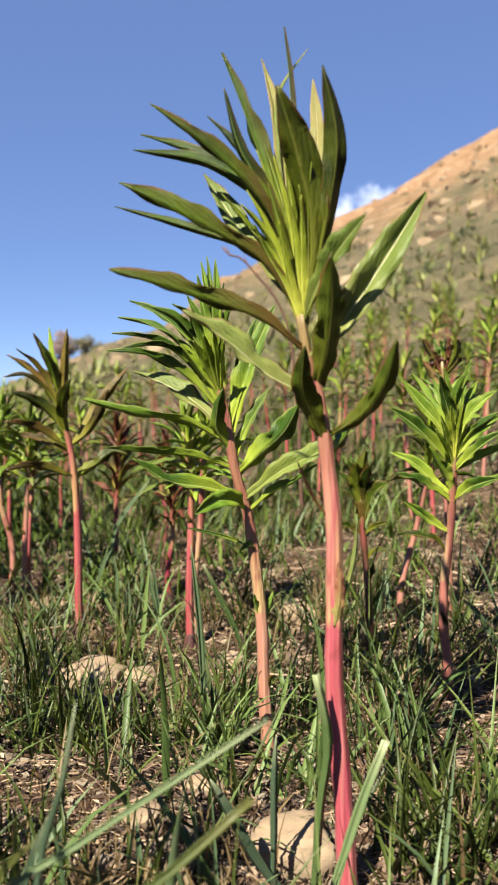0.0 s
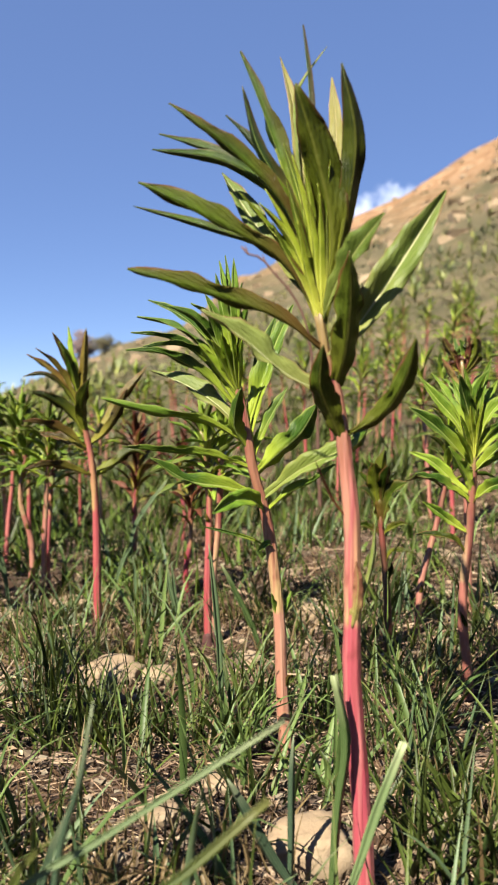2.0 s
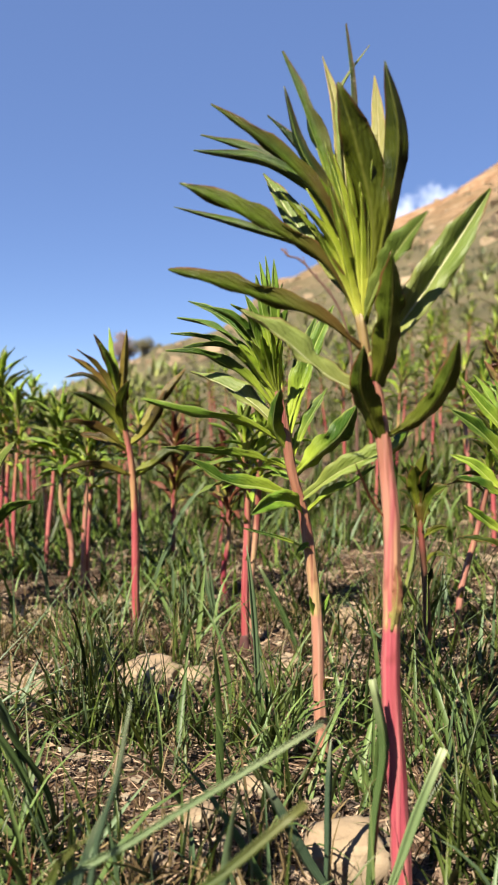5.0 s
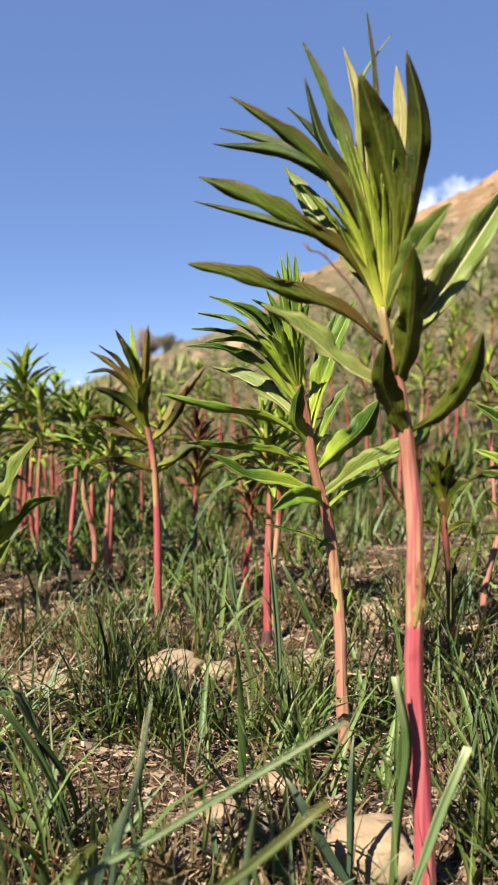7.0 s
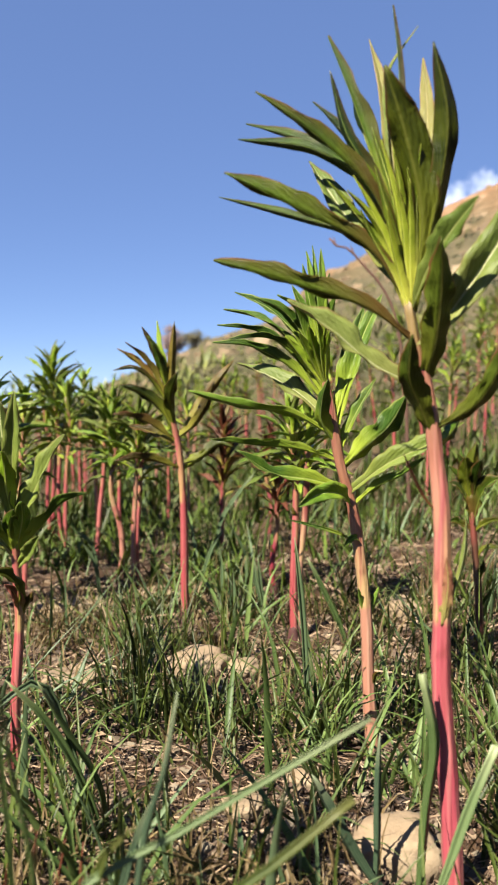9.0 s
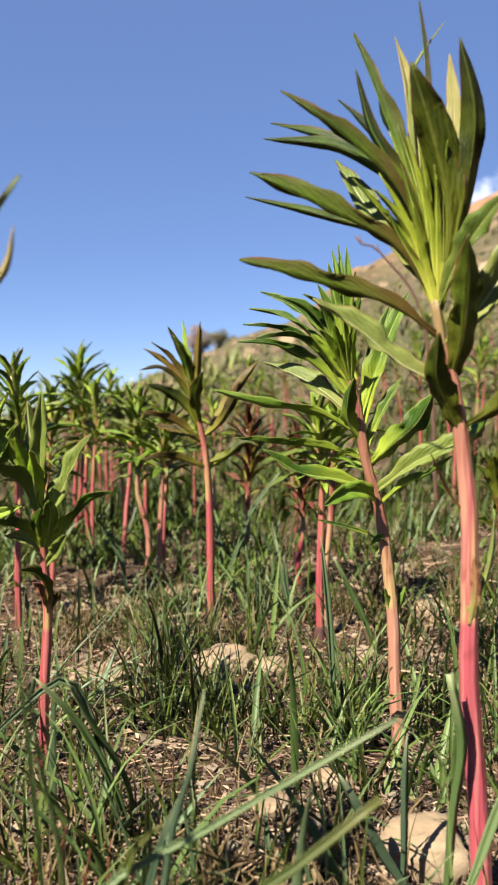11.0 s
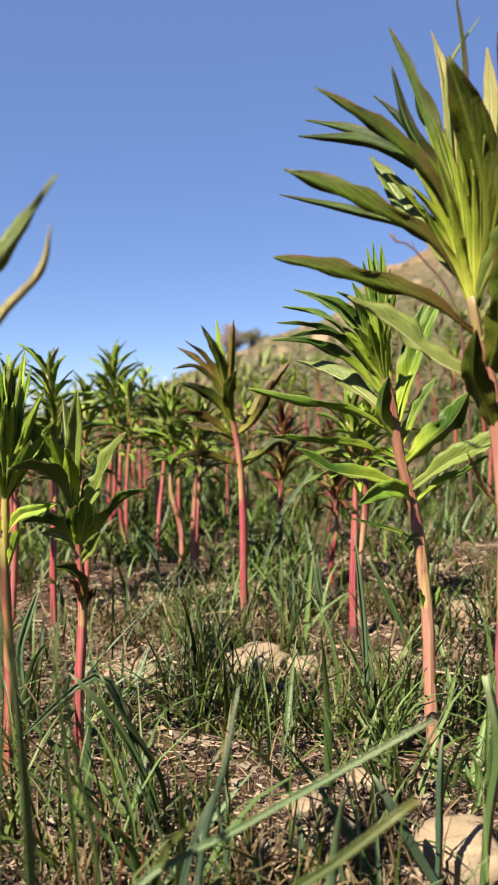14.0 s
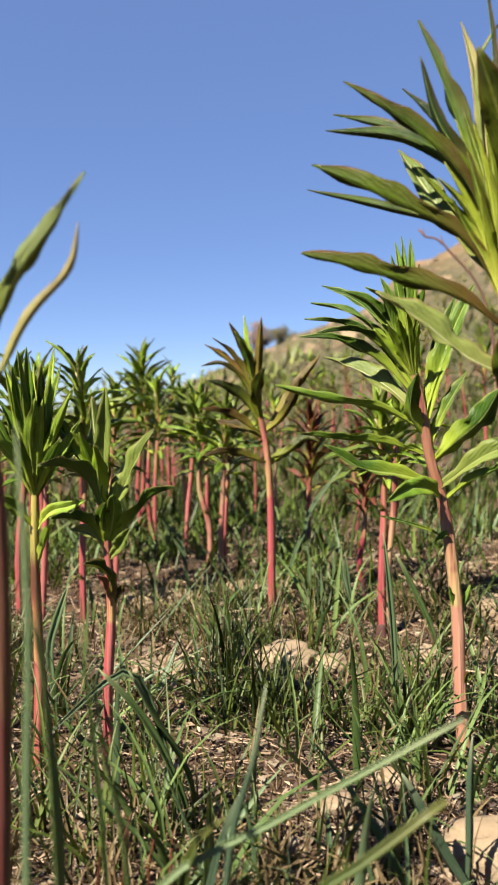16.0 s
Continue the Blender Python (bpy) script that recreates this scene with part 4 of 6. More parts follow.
low.leaf(18.4, -1.2, 22.3, -2.4, 24.1, -3.9, 25.8, 2, 1.34, 50, LEAF_FRESH, fold=0.9)
low.leaf(11.9, 0.3, 13.9, -0.4, 15.1, -1.5, 15.5, -2, 1.09, 40, LEAF_BRONZE, fold=0.9)
low.leaf(11.6, 0.4, 12.6, -0.1, 13.9, -0.6, 14.4, -1, 0.80, 60, LEAF_BRACT)
low.leaf(11.4, 0.9, 12.6, 1.2, 13.1, 1.3, 13.6, -0.5, 0.70, -60, LEAF_RUST)

pair = Plant(-0.290, 0.522, [(0.0, 0.0), (0.3, 7.1), (0.3, 11.3), (0.2, 15.4), (0.3, 19.6), (0.4, 22.8), (0.4, 25.3), (0.4, 26.9)], 0.0035, "upright fresh green leafy stalk with orange-pink stem", STEM_ORANGE)
pair.leaf(18.1, 1.4, 19.6, 2.6, 20.0, 3.8, 20.5, -2, 0.92, 50, LEAF_FRESH)
pair.leaf(18.3, -0.9, 19.7, -2.0, 20.6, -3.2, 20.7, -1, 0.98, 50, LEAF_FRESH)
pair.leaf(15.4, 0.8, 17.2, 1.2, 18.5, 1.6, 19.0, -2, 0.66, -70, LEAF_FRESH)
pair.leaf(20.4, 1.5, 22.8, 3.2, 24.0, 4.8, 24.8, 0, 0.92, 60, LEAF_FRESH)
pair.leaf(20.4, 1.2, 23.6, 2.4, 26.5, 3.2, 28.5, -1, 0.98, 70, LEAF)
pair.leaf(20.4, -0.8, 22.9, -1.9, 24.6, -3.0, 25.0, -2, 0.98, -60, LEAF_FRESH)
pair.leaf(21.2, 0.0, 24.5, -0.7, 27.7, -1.0, 30.1, -1, 0.98, 70, LEAF_FRESH)
pair.leaf(21.2, 0.4, 24.4, 0.1, 27.7, -0.0, 31.4, 0, 0.85, 75, LEAF_FRESH)
pair.leaf(21.2, 0.8, 24.5, 1.0, 27.7, 1.0, 30.1, -2, 0.92, -75, LEAF)
pair.leaf(21.2, 1.2, 24.4, 1.6, 26.9, 2.4, 30.2, 1, 0.79, 70, LEAF_FRESH)
pair.leaf(21.2, -0.4, 23.6, -1.3, 26.1, -2.1, 27.8, 1, 0.92, 60, LEAF_FRESH)
pair.leaf(21.2, 0.3, 23.7, 0.2, 25.3, 0.5, 27.8, -3, 0.92, -80, LEAF_FRESH)
pair.leaf(20.4, -0.3, 23.9, -0.9, 27.2, -1.6, 30.2, 1, 0.78, 55, LEAF_LIME, fold=0.8)
pair.leaf(20.4, 0.1, 24.3, -0.3, 27.9, -0.6, 31.1, -1, 0.78, 55, LEAF_FRESH, fold=0.8)
pair.leaf(20.4, 0.8, 23.6, 1.2, 26.8, 1.7, 29.6, 1, 0.78, 55, LEAF_LIME, fold=0.8)
pair.leaf(20.4, 1.2, 23.2, 2.0, 25.8, 2.9, 28.1, -2, 0.78, -55, LEAF_FRESH, fold=0.8)
pair.leaf(20.4, 1.5, 22.5, 2.6, 24.5, 3.7, 26.3, -1, 0.78, 55, LEAF_FRESH, fold=0.8)
pair.leaf(20.4, -0.7, 22.8, -1.7, 25.1, -2.7, 27.2, 0, 0.78, 55, LEAF_FRESH, fold=0.8)
pair.leaf(20.4, 1.0, 22.1, 1.5, 23.6, 2.1, 25.0, -3, 0.78, -55, LEAF_FRESH, fold=0.8)
pair.leaf(20.4, -0.1, 22.3, -0.6, 24.1, -1.1, 25.7, -3, 0.78, -55, LEAF_FRESH, fold=0.8)
pair.leaf(20.4, 0.6, 23.1, 0.8, 25.6, 1.0, 27.7, -3, 0.78, -55, LEAF_FRESH, fold=0.8)
pair.leaf(20.4, 0.2, 23.2, -0.1, 25.9, -0.3, 28.1, -3, 0.78, -55, LEAF_FRESH, fold=0.8)
pair.leaf(20.4, 0.9, 24.3, 1.5, 28.0, 2.0, 31.5, 2, 0.78, 55, LEAF_LIME, fold=0.8)
pair.leaf(20.4, 0.4, 23.9, 0.5, 27.2, 0.5, 30.3, 2, 0.78, 55, LEAF_LIME, fold=0.8)

GREENS = [LEAF_FRESH, LEAF_SAGE, LEAF_FRESH, LEAF_CRISP, LEAF_PALE, LEAF_FRESH]
MIXED = [LEAF, LEAF_FRESH, LEAF_BRONZE]
REDS = [LEAF_RED, LEAF_RUST, LEAF_RED]
husk(wild_plant(-0.208, 1.240, 24.5, 11, REDS, STEM_DARK, "small stalk with dark red leaves on dry soil", 0, 36, 0.95, bare=0.42, rise=50))
husk(wild_plant(-0.0665, 0.890, 29, 12, GREENS, STEM_ROSE, "pale green leafy stalk with two-toned pink stem", -0.3, 28, 0.9, bare=0.6, radius=0.0047))
husk(wild_plant(-0.0615, 0.894, 30, 13, GREENS, STEM_CREAM, "pale green leafy stalk with peach-coloured stem", 0.9, 26, 0.9, bare=0.62, radius=0.0046))
husk(wild_plant(-0.105, 1.055, 19.5, 14, REDS, STEM_DARK, "small stalk with dark red leaves and crimson stem", 0, 20, 0.75, bare=0.55, rise=50))
wild_plant(-0.156, 1.444, 21, 22, REDS, STEM_DARK, "slim stalk with dark red leaves among green grass", 0.4, 20, 0.8, bare=0.5, rise=50)
husk(wild_plant(-0.339, 1.122, 28, 15, GREENS, STEM_SALMON, "fresh green leafy stalk with salmon stem", -1.0, 28, 0.85, bare=0.55))
husk(wild_plant(-0.311, 1.092, 28, 16, GREENS, STEM_SALMON, "fresh green leafy stalk with curved salmon stem", 1.0, 28, 0.85, bare=0.55))
wild_plant(-0.433, 0.898, 36.8, 17, GREENS, STEM_ROSE, "tall fresh green leafy stalk with slim upper leaves", 0.0, 36, 1.0, bare=0.5, rise=34)
wild_plant(-0.538, 1.41, 38.5, 18, GREENS, STEM_ROSE, "tall dense green leafy stalk with pink stem", -1.0, 38, 1.2, bare=0.55, rise=34)
wild_plant(-0.428, 1.279, 30, 19, GREENS, STEM_ROSE, "fresh green leafy stalk with leaning pink stem", 2.0, 28, 0.95, bare=0.55)
dusky = Plant(0.125, 0.808, [(0.0, -0.3), (-0.1, 4.1), (-0.3, 7.6), (-0.6, 11.1), (-0.9, 14.0), (-1.1, 16.3)], 0.0037, "short dark-leaved stalk in shade", STEM_BROWN_SHADED)
dusky.leaf(14.0, -1.7, 16.3, -2.5, 17.5, -3.3, 17.8, 0, 1.32, 50, LEAF_BRONZE)
dusky.leaf(13.7, -0.2, 16.4, 0.7, 17.9, 1.7, 18.5, -1, 1.90, 60, LEAF_LONG, fold=1.2)
dusky.leaf(14.6, -0.5, 17.5, -0.0, 18.7, 0.6, 19.6, 0, 1.32, -60, LEAF_BRONZE)
dusky.leaf(15.2, -1.6, 18.1, -1.9, 19.2, -2.5, 20.7, 0, 1.51, -60, LEAF_LONG)
dusky.leaf(15.2, -1.1, 18.1, -1.0, 19.8, -0.6, 21.8, 0, 1.51, -60, LEAF_BRONZE)
dusky.leaf(15.8, -1.5, 18.6, -2.0, 20.0, -2.2, 21.5, 1, 0.49, -70, LEAF_CRISP)
dusky.leaf(15.8, -1.2, 18.3, -1.5, 19.8, -1.8, 20.8, 1, 0.49, -70, LEAF_CRISP)
dusky.leaf(13.1, -2.1, 13.8, -2.6, 14.1, -3.3, 14.0, -1, 0.80, 45, LEAF_LONG)
dusky.leaf(12.9, 0.1, 13.8, 1.0, 14.3, 1.8, 14.4, -1, 0.70, 45, LEAF_BRONZE)
dusky.leaf(15.5, -2.2, 18.1, -2.8, 18.9, -3.3, 19.5, 0, 1.32, -55, LEAF_LONG)
dusky.leaf(15.2, -1.4, 17.6, -1.5, 19.1, -1.6, 20.5, -2, 2.00, -80, LEAF_BRONZE)
dusky.leaf(15.2, -0.7, 17.6, -0.5, 18.8, -0.2, 20.3, -2, 1.49, -75, LEAF_LONG)
dusky.leaf(10.0, 0.2, 11.3, 1.3, 11.6, 2.7, 11.3, -1, 0.61, 45, LEAF_BRONZE)
dusky.leaf(7.6, 0.1, 8.9, 0.3, 9.6, 0.2, 10.4, -1, 0.80, -60, LEAF_BRONZE)
wild_plant(0.164, 0.862, 25.5, 21, MIXED, STEM_SALMON, "leaning leafy stalk with brownish stem", 3.5, 22, 0.8, bare=0.64, rise=36)
withered = Plant(0.227, 0.922, [(0.9, -0.9), (0.4, 12.4), (-0.0, 22.3), (-0.4, 29.5)], 0.0036, "leafy stalk with curled withered brown top leaves", STEM_SALMON)
withered.leaf(27.8, -1.5, 30.1, -2.1, 31.0, -2.5, 32.0, -0.6, 1.09, -62, LEAF_RUST, fold=1.1, ripple=0.5, blunt=0.5)
withered.leaf(27.8, -1.2, 29.4, -1.6, 30.6, -1.8, 31.4, 0.6, 1.10, -62, LEAF_BRONZE, fold=1.1, ripple=0.5, blunt=0.5)
withered.leaf(27.6, -0.9, 28.9, -1.0, 29.5, -1.1, 30.0, -0.6, 2.19, -62, LEAF_RED, fold=1.1, ripple=0.5, blunt=0.5)
withered.leaf(27.6, -0.3, 28.9, -0.3, 29.6, -0.2, 30.0, 0.6, 1.94, -62, LEAF_RUST, fold=1.1, ripple=0.5, blunt=0.5)
withered.leaf(28.8, -0.5, 30.4, -0.6, 31.2, -0.7, 31.8, -0.6, 1.09, -62, LEAF_CRISP, fold=1.1, ripple=0.5, blunt=0.5)
withered.leaf(28.1, 0.0, 30.1, 0.0, 31.1, -0.0, 32.1, 0.6, 1.10, -62, LEAF_BRONZE, fold=1.1, ripple=0.5, blunt=0.5)
withered.leaf(27.8, 0.9, 29.7, 1.2, 31.0, 1.1, 31.9, -0.6, 1.78, -62, LEAF_BRONZE, fold=1.1, ripple=0.5, blunt=0.5)
withered.leaf(27.6, 1.2, 29.4, 1.4, 30.7, 1.5, 31.9, 0.6, 1.24, -62, LEAF_RUST, fold=1.1, ripple=0.5, blunt=0.5)
withered.leaf(27.5, 0.5, 30.0, 0.5, 31.2, 0.4, 32.1, -0.6, 0.82, -62, LEAF_RED, fold=1.1, ripple=0.5, blunt=0.5)
withered.leaf(27.8, -1.1, 30.1, -1.2, 31.1, -1.4, 32.0, 0.6, 0.83, -62, LEAF_CRISP, fold=1.1, ripple=0.5, blunt=0.5)
withered.leaf(27.6, -1.4, 29.6, -1.5, 30.9, -1.3, 31.8, 1.8, 1.24, -60, LEAF_RUST, fold=1.0)
withered.leaf(27.6, -0.1, 29.4, 0.0, 30.8, -0.3, 31.9, 1.8, 1.24, -60, LEAF_RUST, fold=1.0)
withered.leaf(27.6, 0.7, 29.1, 0.9, 30.4, 0.7, 31.6, 1.8, 1.24, -60, LEAF_RUST, fold=1.0)
withered.leaf(26.0, -1.5, 27.6, -2.0, 28.6, -2.6, 29.6, -1, 0.80, -60, LEAF_BRACT)
withered.leaf(26.0, -1.3, 27.3, -1.6, 28.1, -2.0, 28.9, -1, 0.64, -50, LEAF_BRACT)
withered.leaf(22.3, -1.2, 24.1, -2.3, 25.3, -3.4, 25.9, -1, 1.08, 50, LEAF_FRESH)
withered.leaf(22.3, 0.9, 24.2, 1.9, 25.6, 3.0, 26.2, 1, 1.08, 50, LEAF_FRESH)
withered.leaf(22.3, -1.5, 22.3, -2.9, 22.2, -4.4, 22.2, 0, 1.08, 50, LEAF_FRESH)
withered.leaf(22.3, 1.2, 22.7, 2.5, 22.9, 3.9, 23.1, -2, 1.08, 50, LEAF_FRESH)
withered.leaf(22.3, -1.0, 24.9, -1.9, 26.7, -2.9, 27.5, 2, 1.08, 50, LEAF_FRESH)
withered.leaf(22.3, 0.7, 25.2, 1.5, 27.3, 2.4, 28.2, 2, 1.08, 50, LEAF_FRESH)
for k, (x, y, tall_cm) in enumerate(((-0.527, 0.908, 36), (-0.572, 1.066, 36), (-0.478, 1.10, 33), (-0.59, 1.49, 36), (-0.49, 1.30, 33), (-0.388, 1.293, 30))):
    wild_plant(x, y, tall_cm, 40 + k, GREENS, STEM_ROSE, "fresh green leafy stalk with pink stem in a close group", (-1) ** k * 0.8, 26, 0.95, bare=0.52)
wild_plant(-0.47, 0.86, 33, 23, GREENS, STEM_ROSE, "fresh green leafy stalk with crimson lower stem", 0.5, 28, 0.9, bare=0.5)

for k, (r, turn, tall_cm) in enumerate(((1.15, -15.6, 28), (1.56, -18.4, 31), (1.62, -21.4, 31), (1.50, -24.5, 31))):
    wild_plant(r * math.sin(radians(turn)), r * math.cos(radians(turn)), tall_cm, 80 + k, GREENS, (STEM_ROSE, STEM_SALMON)[k % 2], "bright green leafy stalk with rosy stem in a close group", (-1) ** k * 0.9, 26, 0.92, bare=0.55)

# ---- stalks of the stand behind, copied from six patterns ----
PATTERNS = [
    wild_plant(-0.62, 1.75, 36, 31, GREENS, STEM_ROSE, "green leafy stalk with pink stem in a dense stand", 0.8, 20, 0.96, 6, 3, 0.52),
    wild_plant(0.10, 1.95, 33, 32, MIXED, STEM_ROSE, "olive leafy stalk with pink stem in a dense stand", -1.0, 19, 0.96, 6, 3, 0.5),
    wild_plant(-0.35, 2.1, 38, 33, GREENS, STEM_SALMON, "yellow-green leafy stalk with salmon stem in a dense stand", 0.3, 20, 1.02, 6, 3, 0.55),
    wild_plant(0.45, 1.9, 30, 34, GREENS, STEM_SALMON, "short green leafy stalk in a dense stand", 1.2, 19, 0.92, 6, 3, 0.45),
    wild_plant(-0.15, 1.75, 27, 35, REDS, STEM_DARK, "reddish leafy stalk in a dense stand", 0.0, 14, 0.9, 6, 3, 0.5),
    wild_plant(0.55, 2.5, 34, 36, [LEAF, LEAF_FRESH], STEM_ROSE, "dark green leafy stalk with pink stem in a dense stand", -0.6, 20, 0.96, 6, 3, 0.5),
]
rng = random.Random(5)
standing = [(ob.location.x, ob.location.y) for ob in scene.objects if ob.name.startswith("leafy_stalk")]
placed = 0
for _ in range(6000):
    if placed >= 185:
        break
    turn = radians(rng.uniform(-36, 30) if placed < 160 else rng.uniform(2, 28))
    if turn > -0.17 and placed < 160 and rng.random() < 0.2:
        continue
    far = 1.25 + 4.0 * rng.random() ** 1.25
    x, y = far * math.sin(turn), far * math.cos(turn)
    if far < 1.7 and -0.12 < turn < 0.10:
        continue
    gap = 0.14 if turn < -0.2 else 0.17
    if any((x - a) ** 2 + (y - b) ** 2 < gap ** 2 for a, b in standing):
        continue
    standing.append((x, y))
    kind = rng.choices(range(6), (5, 3, 5, 3, 1.2, 3))[0]
    size = rng.uniform(0.8, 1.12) * (0.82 if turn < -0.13 else 1.0)
    m = pose(x, y, ground_at(x, y) - 0.004, rng.uniform(-5, 5), rng.uniform(-6, 6), rng.uniform(0, 360)) @ Matrix.Scale(size, 4)
    copy_thing(PATTERNS[kind].base, m)
    placed += 1
for turn, far, kind, size in ((16.4, 2.2, 0, 1.1), (11.0, 3.6, 2, 1.05), (13.2, 4.0, 5, 1.0), (8.2, 2.5, 2, 0.95), (6.4, 1.9, 0, 0.9), (14.4, 2.9, 2, 1.0)):
    x, y = far * math.sin(radians(turn)), far * math.cos(radians(turn))
    copy_thing(PATTERNS[kind].base, pose(x, y, ground_at(x, y) - 0.004, 2, -3, 40 * far) @ Matrix.Scale(size, 4))


# ---- grass ----
def grass_field(name, spots, material, label, tall, wide, seed, rows=6, lean=0.9):
    """Many arched, folded blades in one mesh. spots: foot x, foot y of each blade."""
    rg = np.random.RandomState(seed)
    n = len(spots)
    x, y = spots[:, 0], spots[:, 1]
    z = ground_height(x, y) - 0.003
    long = tall * rg.uniform(0.45, 1.25, n)
    half = 0.5 * wide * rg.uniform(0.6, 1.35, n)
    turn = rg.uniform(0, 2 * np.pi, n)
    tip = np.clip(rg.normal(lean * 0.6, lean * 0.5, n), 0.02, 1.7)
    start = rg.uniform(0.0, 0.85, n)
    spin = turn + rg.uniform(-0.9, 0.9, n)
    s = np.linspace(0, 1, rows)
    angle = start[:, None] + tip[:, None] * s[None, :] ** 1.4
    step = long[:, None] / (rows - 1)
    out = np.concatenate([np.zeros((n, 1)), np.cumsum(np.sin(angle[:, :-1]) * step, 1)], 1)
    up = np.concatenate([np.zeros((n, 1)), np.cumsum(np.cos(angle[:, :-1]) * step, 1)], 1)
    cx, cy, cz = x[:, None] + out * np.cos(turn)[:, None], y[:, None] + out * np.sin(turn)[:, None], z[:, None] + up
    w = half[:, None] * np.maximum((1 - s[None, :]) ** 0.6 * (0.75 + 0.5 * np.sin(np.pi * s[None, :] ** 0.7)), 0.04)
    sx, sy = -np.sin(spin)[:, None] * w, np.cos(spin)[:, None] * w
    keel = 0.5 * w
    left = np.stack([cx - sx, cy - sy, cz], -1)
    mid = np.stack([cx + np.cos(turn)[:, None] * keel, cy + np.sin(turn)[:, None] * keel, cz - keel * 0.4], -1)
    right = np.stack([cx + sx, cy + sy, cz], -1)
    verts = np.stack([left, mid, right], 2).reshape(-1, 3)
    uv = np.zeros((n, rows, 3, 2))
    uv[..., 0] = np.array([0.0, 0.5, 1.0])
    uv[..., 1] = s[None, :, None]
    a = np.arange(n)[:, None, None] * rows * 3 + np.arange(rows - 1)[None, :, None] * 3 + np.arange(2)[None, None, :]
    faces = np.stack([a, a + 1, a + 4, a + 3], -1).reshape(-1, 4)
    ob = link_mesh(name, verts.tolist(), faces.tolist(), material, uv.reshape(-1, 2))
    return tagged(ob, label, "grass", kind="stuff")


# bare spots in the turf (x, y, radius), most of them round the stones
BARE = [(-0.080, 0.485, 0.05), (-0.145, 0.700, 0.055), (-0.105, 0.715, 0.035), (0.03, 0.43, 0.035), (-0.167, 0.521, 0.06), (-0.30, 0.74, 0.07), (-0.16, 0.585, 0.05), (0.185, 0.66, 0.05), (-0.150, 0.700, 0.03), (0.15, 1.20, 0.10), (0.26, 0.98, 0.07), (0.34, 1.15, 0.10), (0.05, 1.05, 0.07), (-0.07, 0.90, 0.06), (-0.06, 1.10, 0.08), (-0.22, 0.90, 0.05), (-0.38, 1.02, 0.04),
        (-0.155, 0.735, 0.055), (-0.10, 0.755, 0.04), (-0.11, 1.18, 0.06), (-0.31, 0.95, 0.035),
        (-0.200, 0.905, 0.05), (-0.062, 0.850, 0.05), (0.012, 0.575, 0.03), (0.175, 0.685, 0.045), (0.120, 0.780, 0.035), (-0.32, 1.055, 0.05), (-0.105, 1.02, 0.04), (0.16, 0.83, 0.035), (0.165, 0.555, 0.05), (0.185, 0.620, 0.04)]


def tufts(count, near, far, per, size, seed, power=1.0, turns=(-52, 38)):
    """Feet of blades in tufts, thinning out with distance."""
    rg = np.random.RandomState(seed)
    turn = np.radians(rg.uniform(turns[0], turns[1], count))
    r = near * (far / near) ** (rg.random_sample(count) ** power)
    bare = wave(r * np.sin(turn), r * np.cos(turn), 0.5, 9)
    keep = bare > rg.uniform(-0.75, 0.5, count)
    turn, r = turn[keep], r[keep]
    n = len(r)
    x = np.repeat(r * np.sin(turn), per) + rg.normal(0, 1, n * per) * np.repeat(size * np.ones(n), per)
    y = np.repeat(r * np.cos(turn), per) + rg.normal(0, 1, n * per) * np.repeat(size * np.ones(n), per)
    # the slope to the right of the path is barer further up
    ok = (np.hypot(x, y) > 0.2) & ((x < 0.02 * y) | (y < 0.85) | (rg.random_sample(len(x)) < 0.8))
    for a, b, size in BARE:
        ok &= (np.hypot(x - a, y - b) > size) | (rg.random_sample(len(x)) < 0.12)
    return np.stack([x[ok], y[ok]], 1)


grass_field("grass", tufts(1050, 0.78, 5.5, 14, 0.020, 21, 1.0), GRASS, "short arching green grass in dry soil", 0.088, 0.0025, 22, lean=1.5)
TUSSOCK = [(-0.382, 0.943), (-0.361, 0.967), (-0.317, 0.927), (-0.383, 0.893), (-0.333, 0.856), (-0.288, 1.027), (-0.247, 0.98), (-0.07, 0.963)]
# the thick tufts near the path, each a sheaf of fine blades from one crown
TUFTS = [
    (-0.201, 0.668), (-0.175, 0.627), (-0.145, 0.614), (-0.2, 0.727), (-0.123, 0.597), (-0.103, 0.633), (-0.063, 0.608), (0.03, 0.65), (0.049, 0.693), (-0.024, 0.624), (-0.012, 0.691),
    (-0.044, 0.721), (-0.191, 0.488), (-0.156, 0.444), (-0.009, 0.526), (-0.179, 0.602), (0.103, 0.719), (0.124, 0.687), (0.144, 0.643), 
    (0.150, 0.811), (0.225, 0.690), (-0.26, 0.504), (-0.316, 0.585), (-0.253, 0.448), (-0.139, 0.616), (-0.119, 0.633), (0.098, 0.451), (0.117, 0.446), (0.14, 0.451),
    (0.086, 0.474), (0.159, 0.516), (0.08, 0.529), (0.122, 0.495), (0.13, 0.439), (0.181, 0.976), (0.211, 0.922), (0.292, 0.994), (0.136, 0.953), (0.234, 0.858), (0.086, 1.005), (0.35, 1.113),
    (0.233, 1.086), (-0.015, 1.017), (-0.14, 1.017), (-0.194, 0.407),
]
rg = np.random.RandomState(49)
feet = np.repeat(np.array(TUFTS), 16, 0)
grass_field("grass_tufts", feet + rg.normal(0, 0.011, feet.shape), GRASS, "thick tufts of fine green grass in dry soil", 0.100, 0.0026, 50, rows=7, lean=1.4)
grass_field("stray_grass", tufts(240, 0.45, 0.95, 6, 0.018, 52), GRASS, "single fine green grass blades on bare soil", 0.075, 0.0023, 53, lean=1.6)
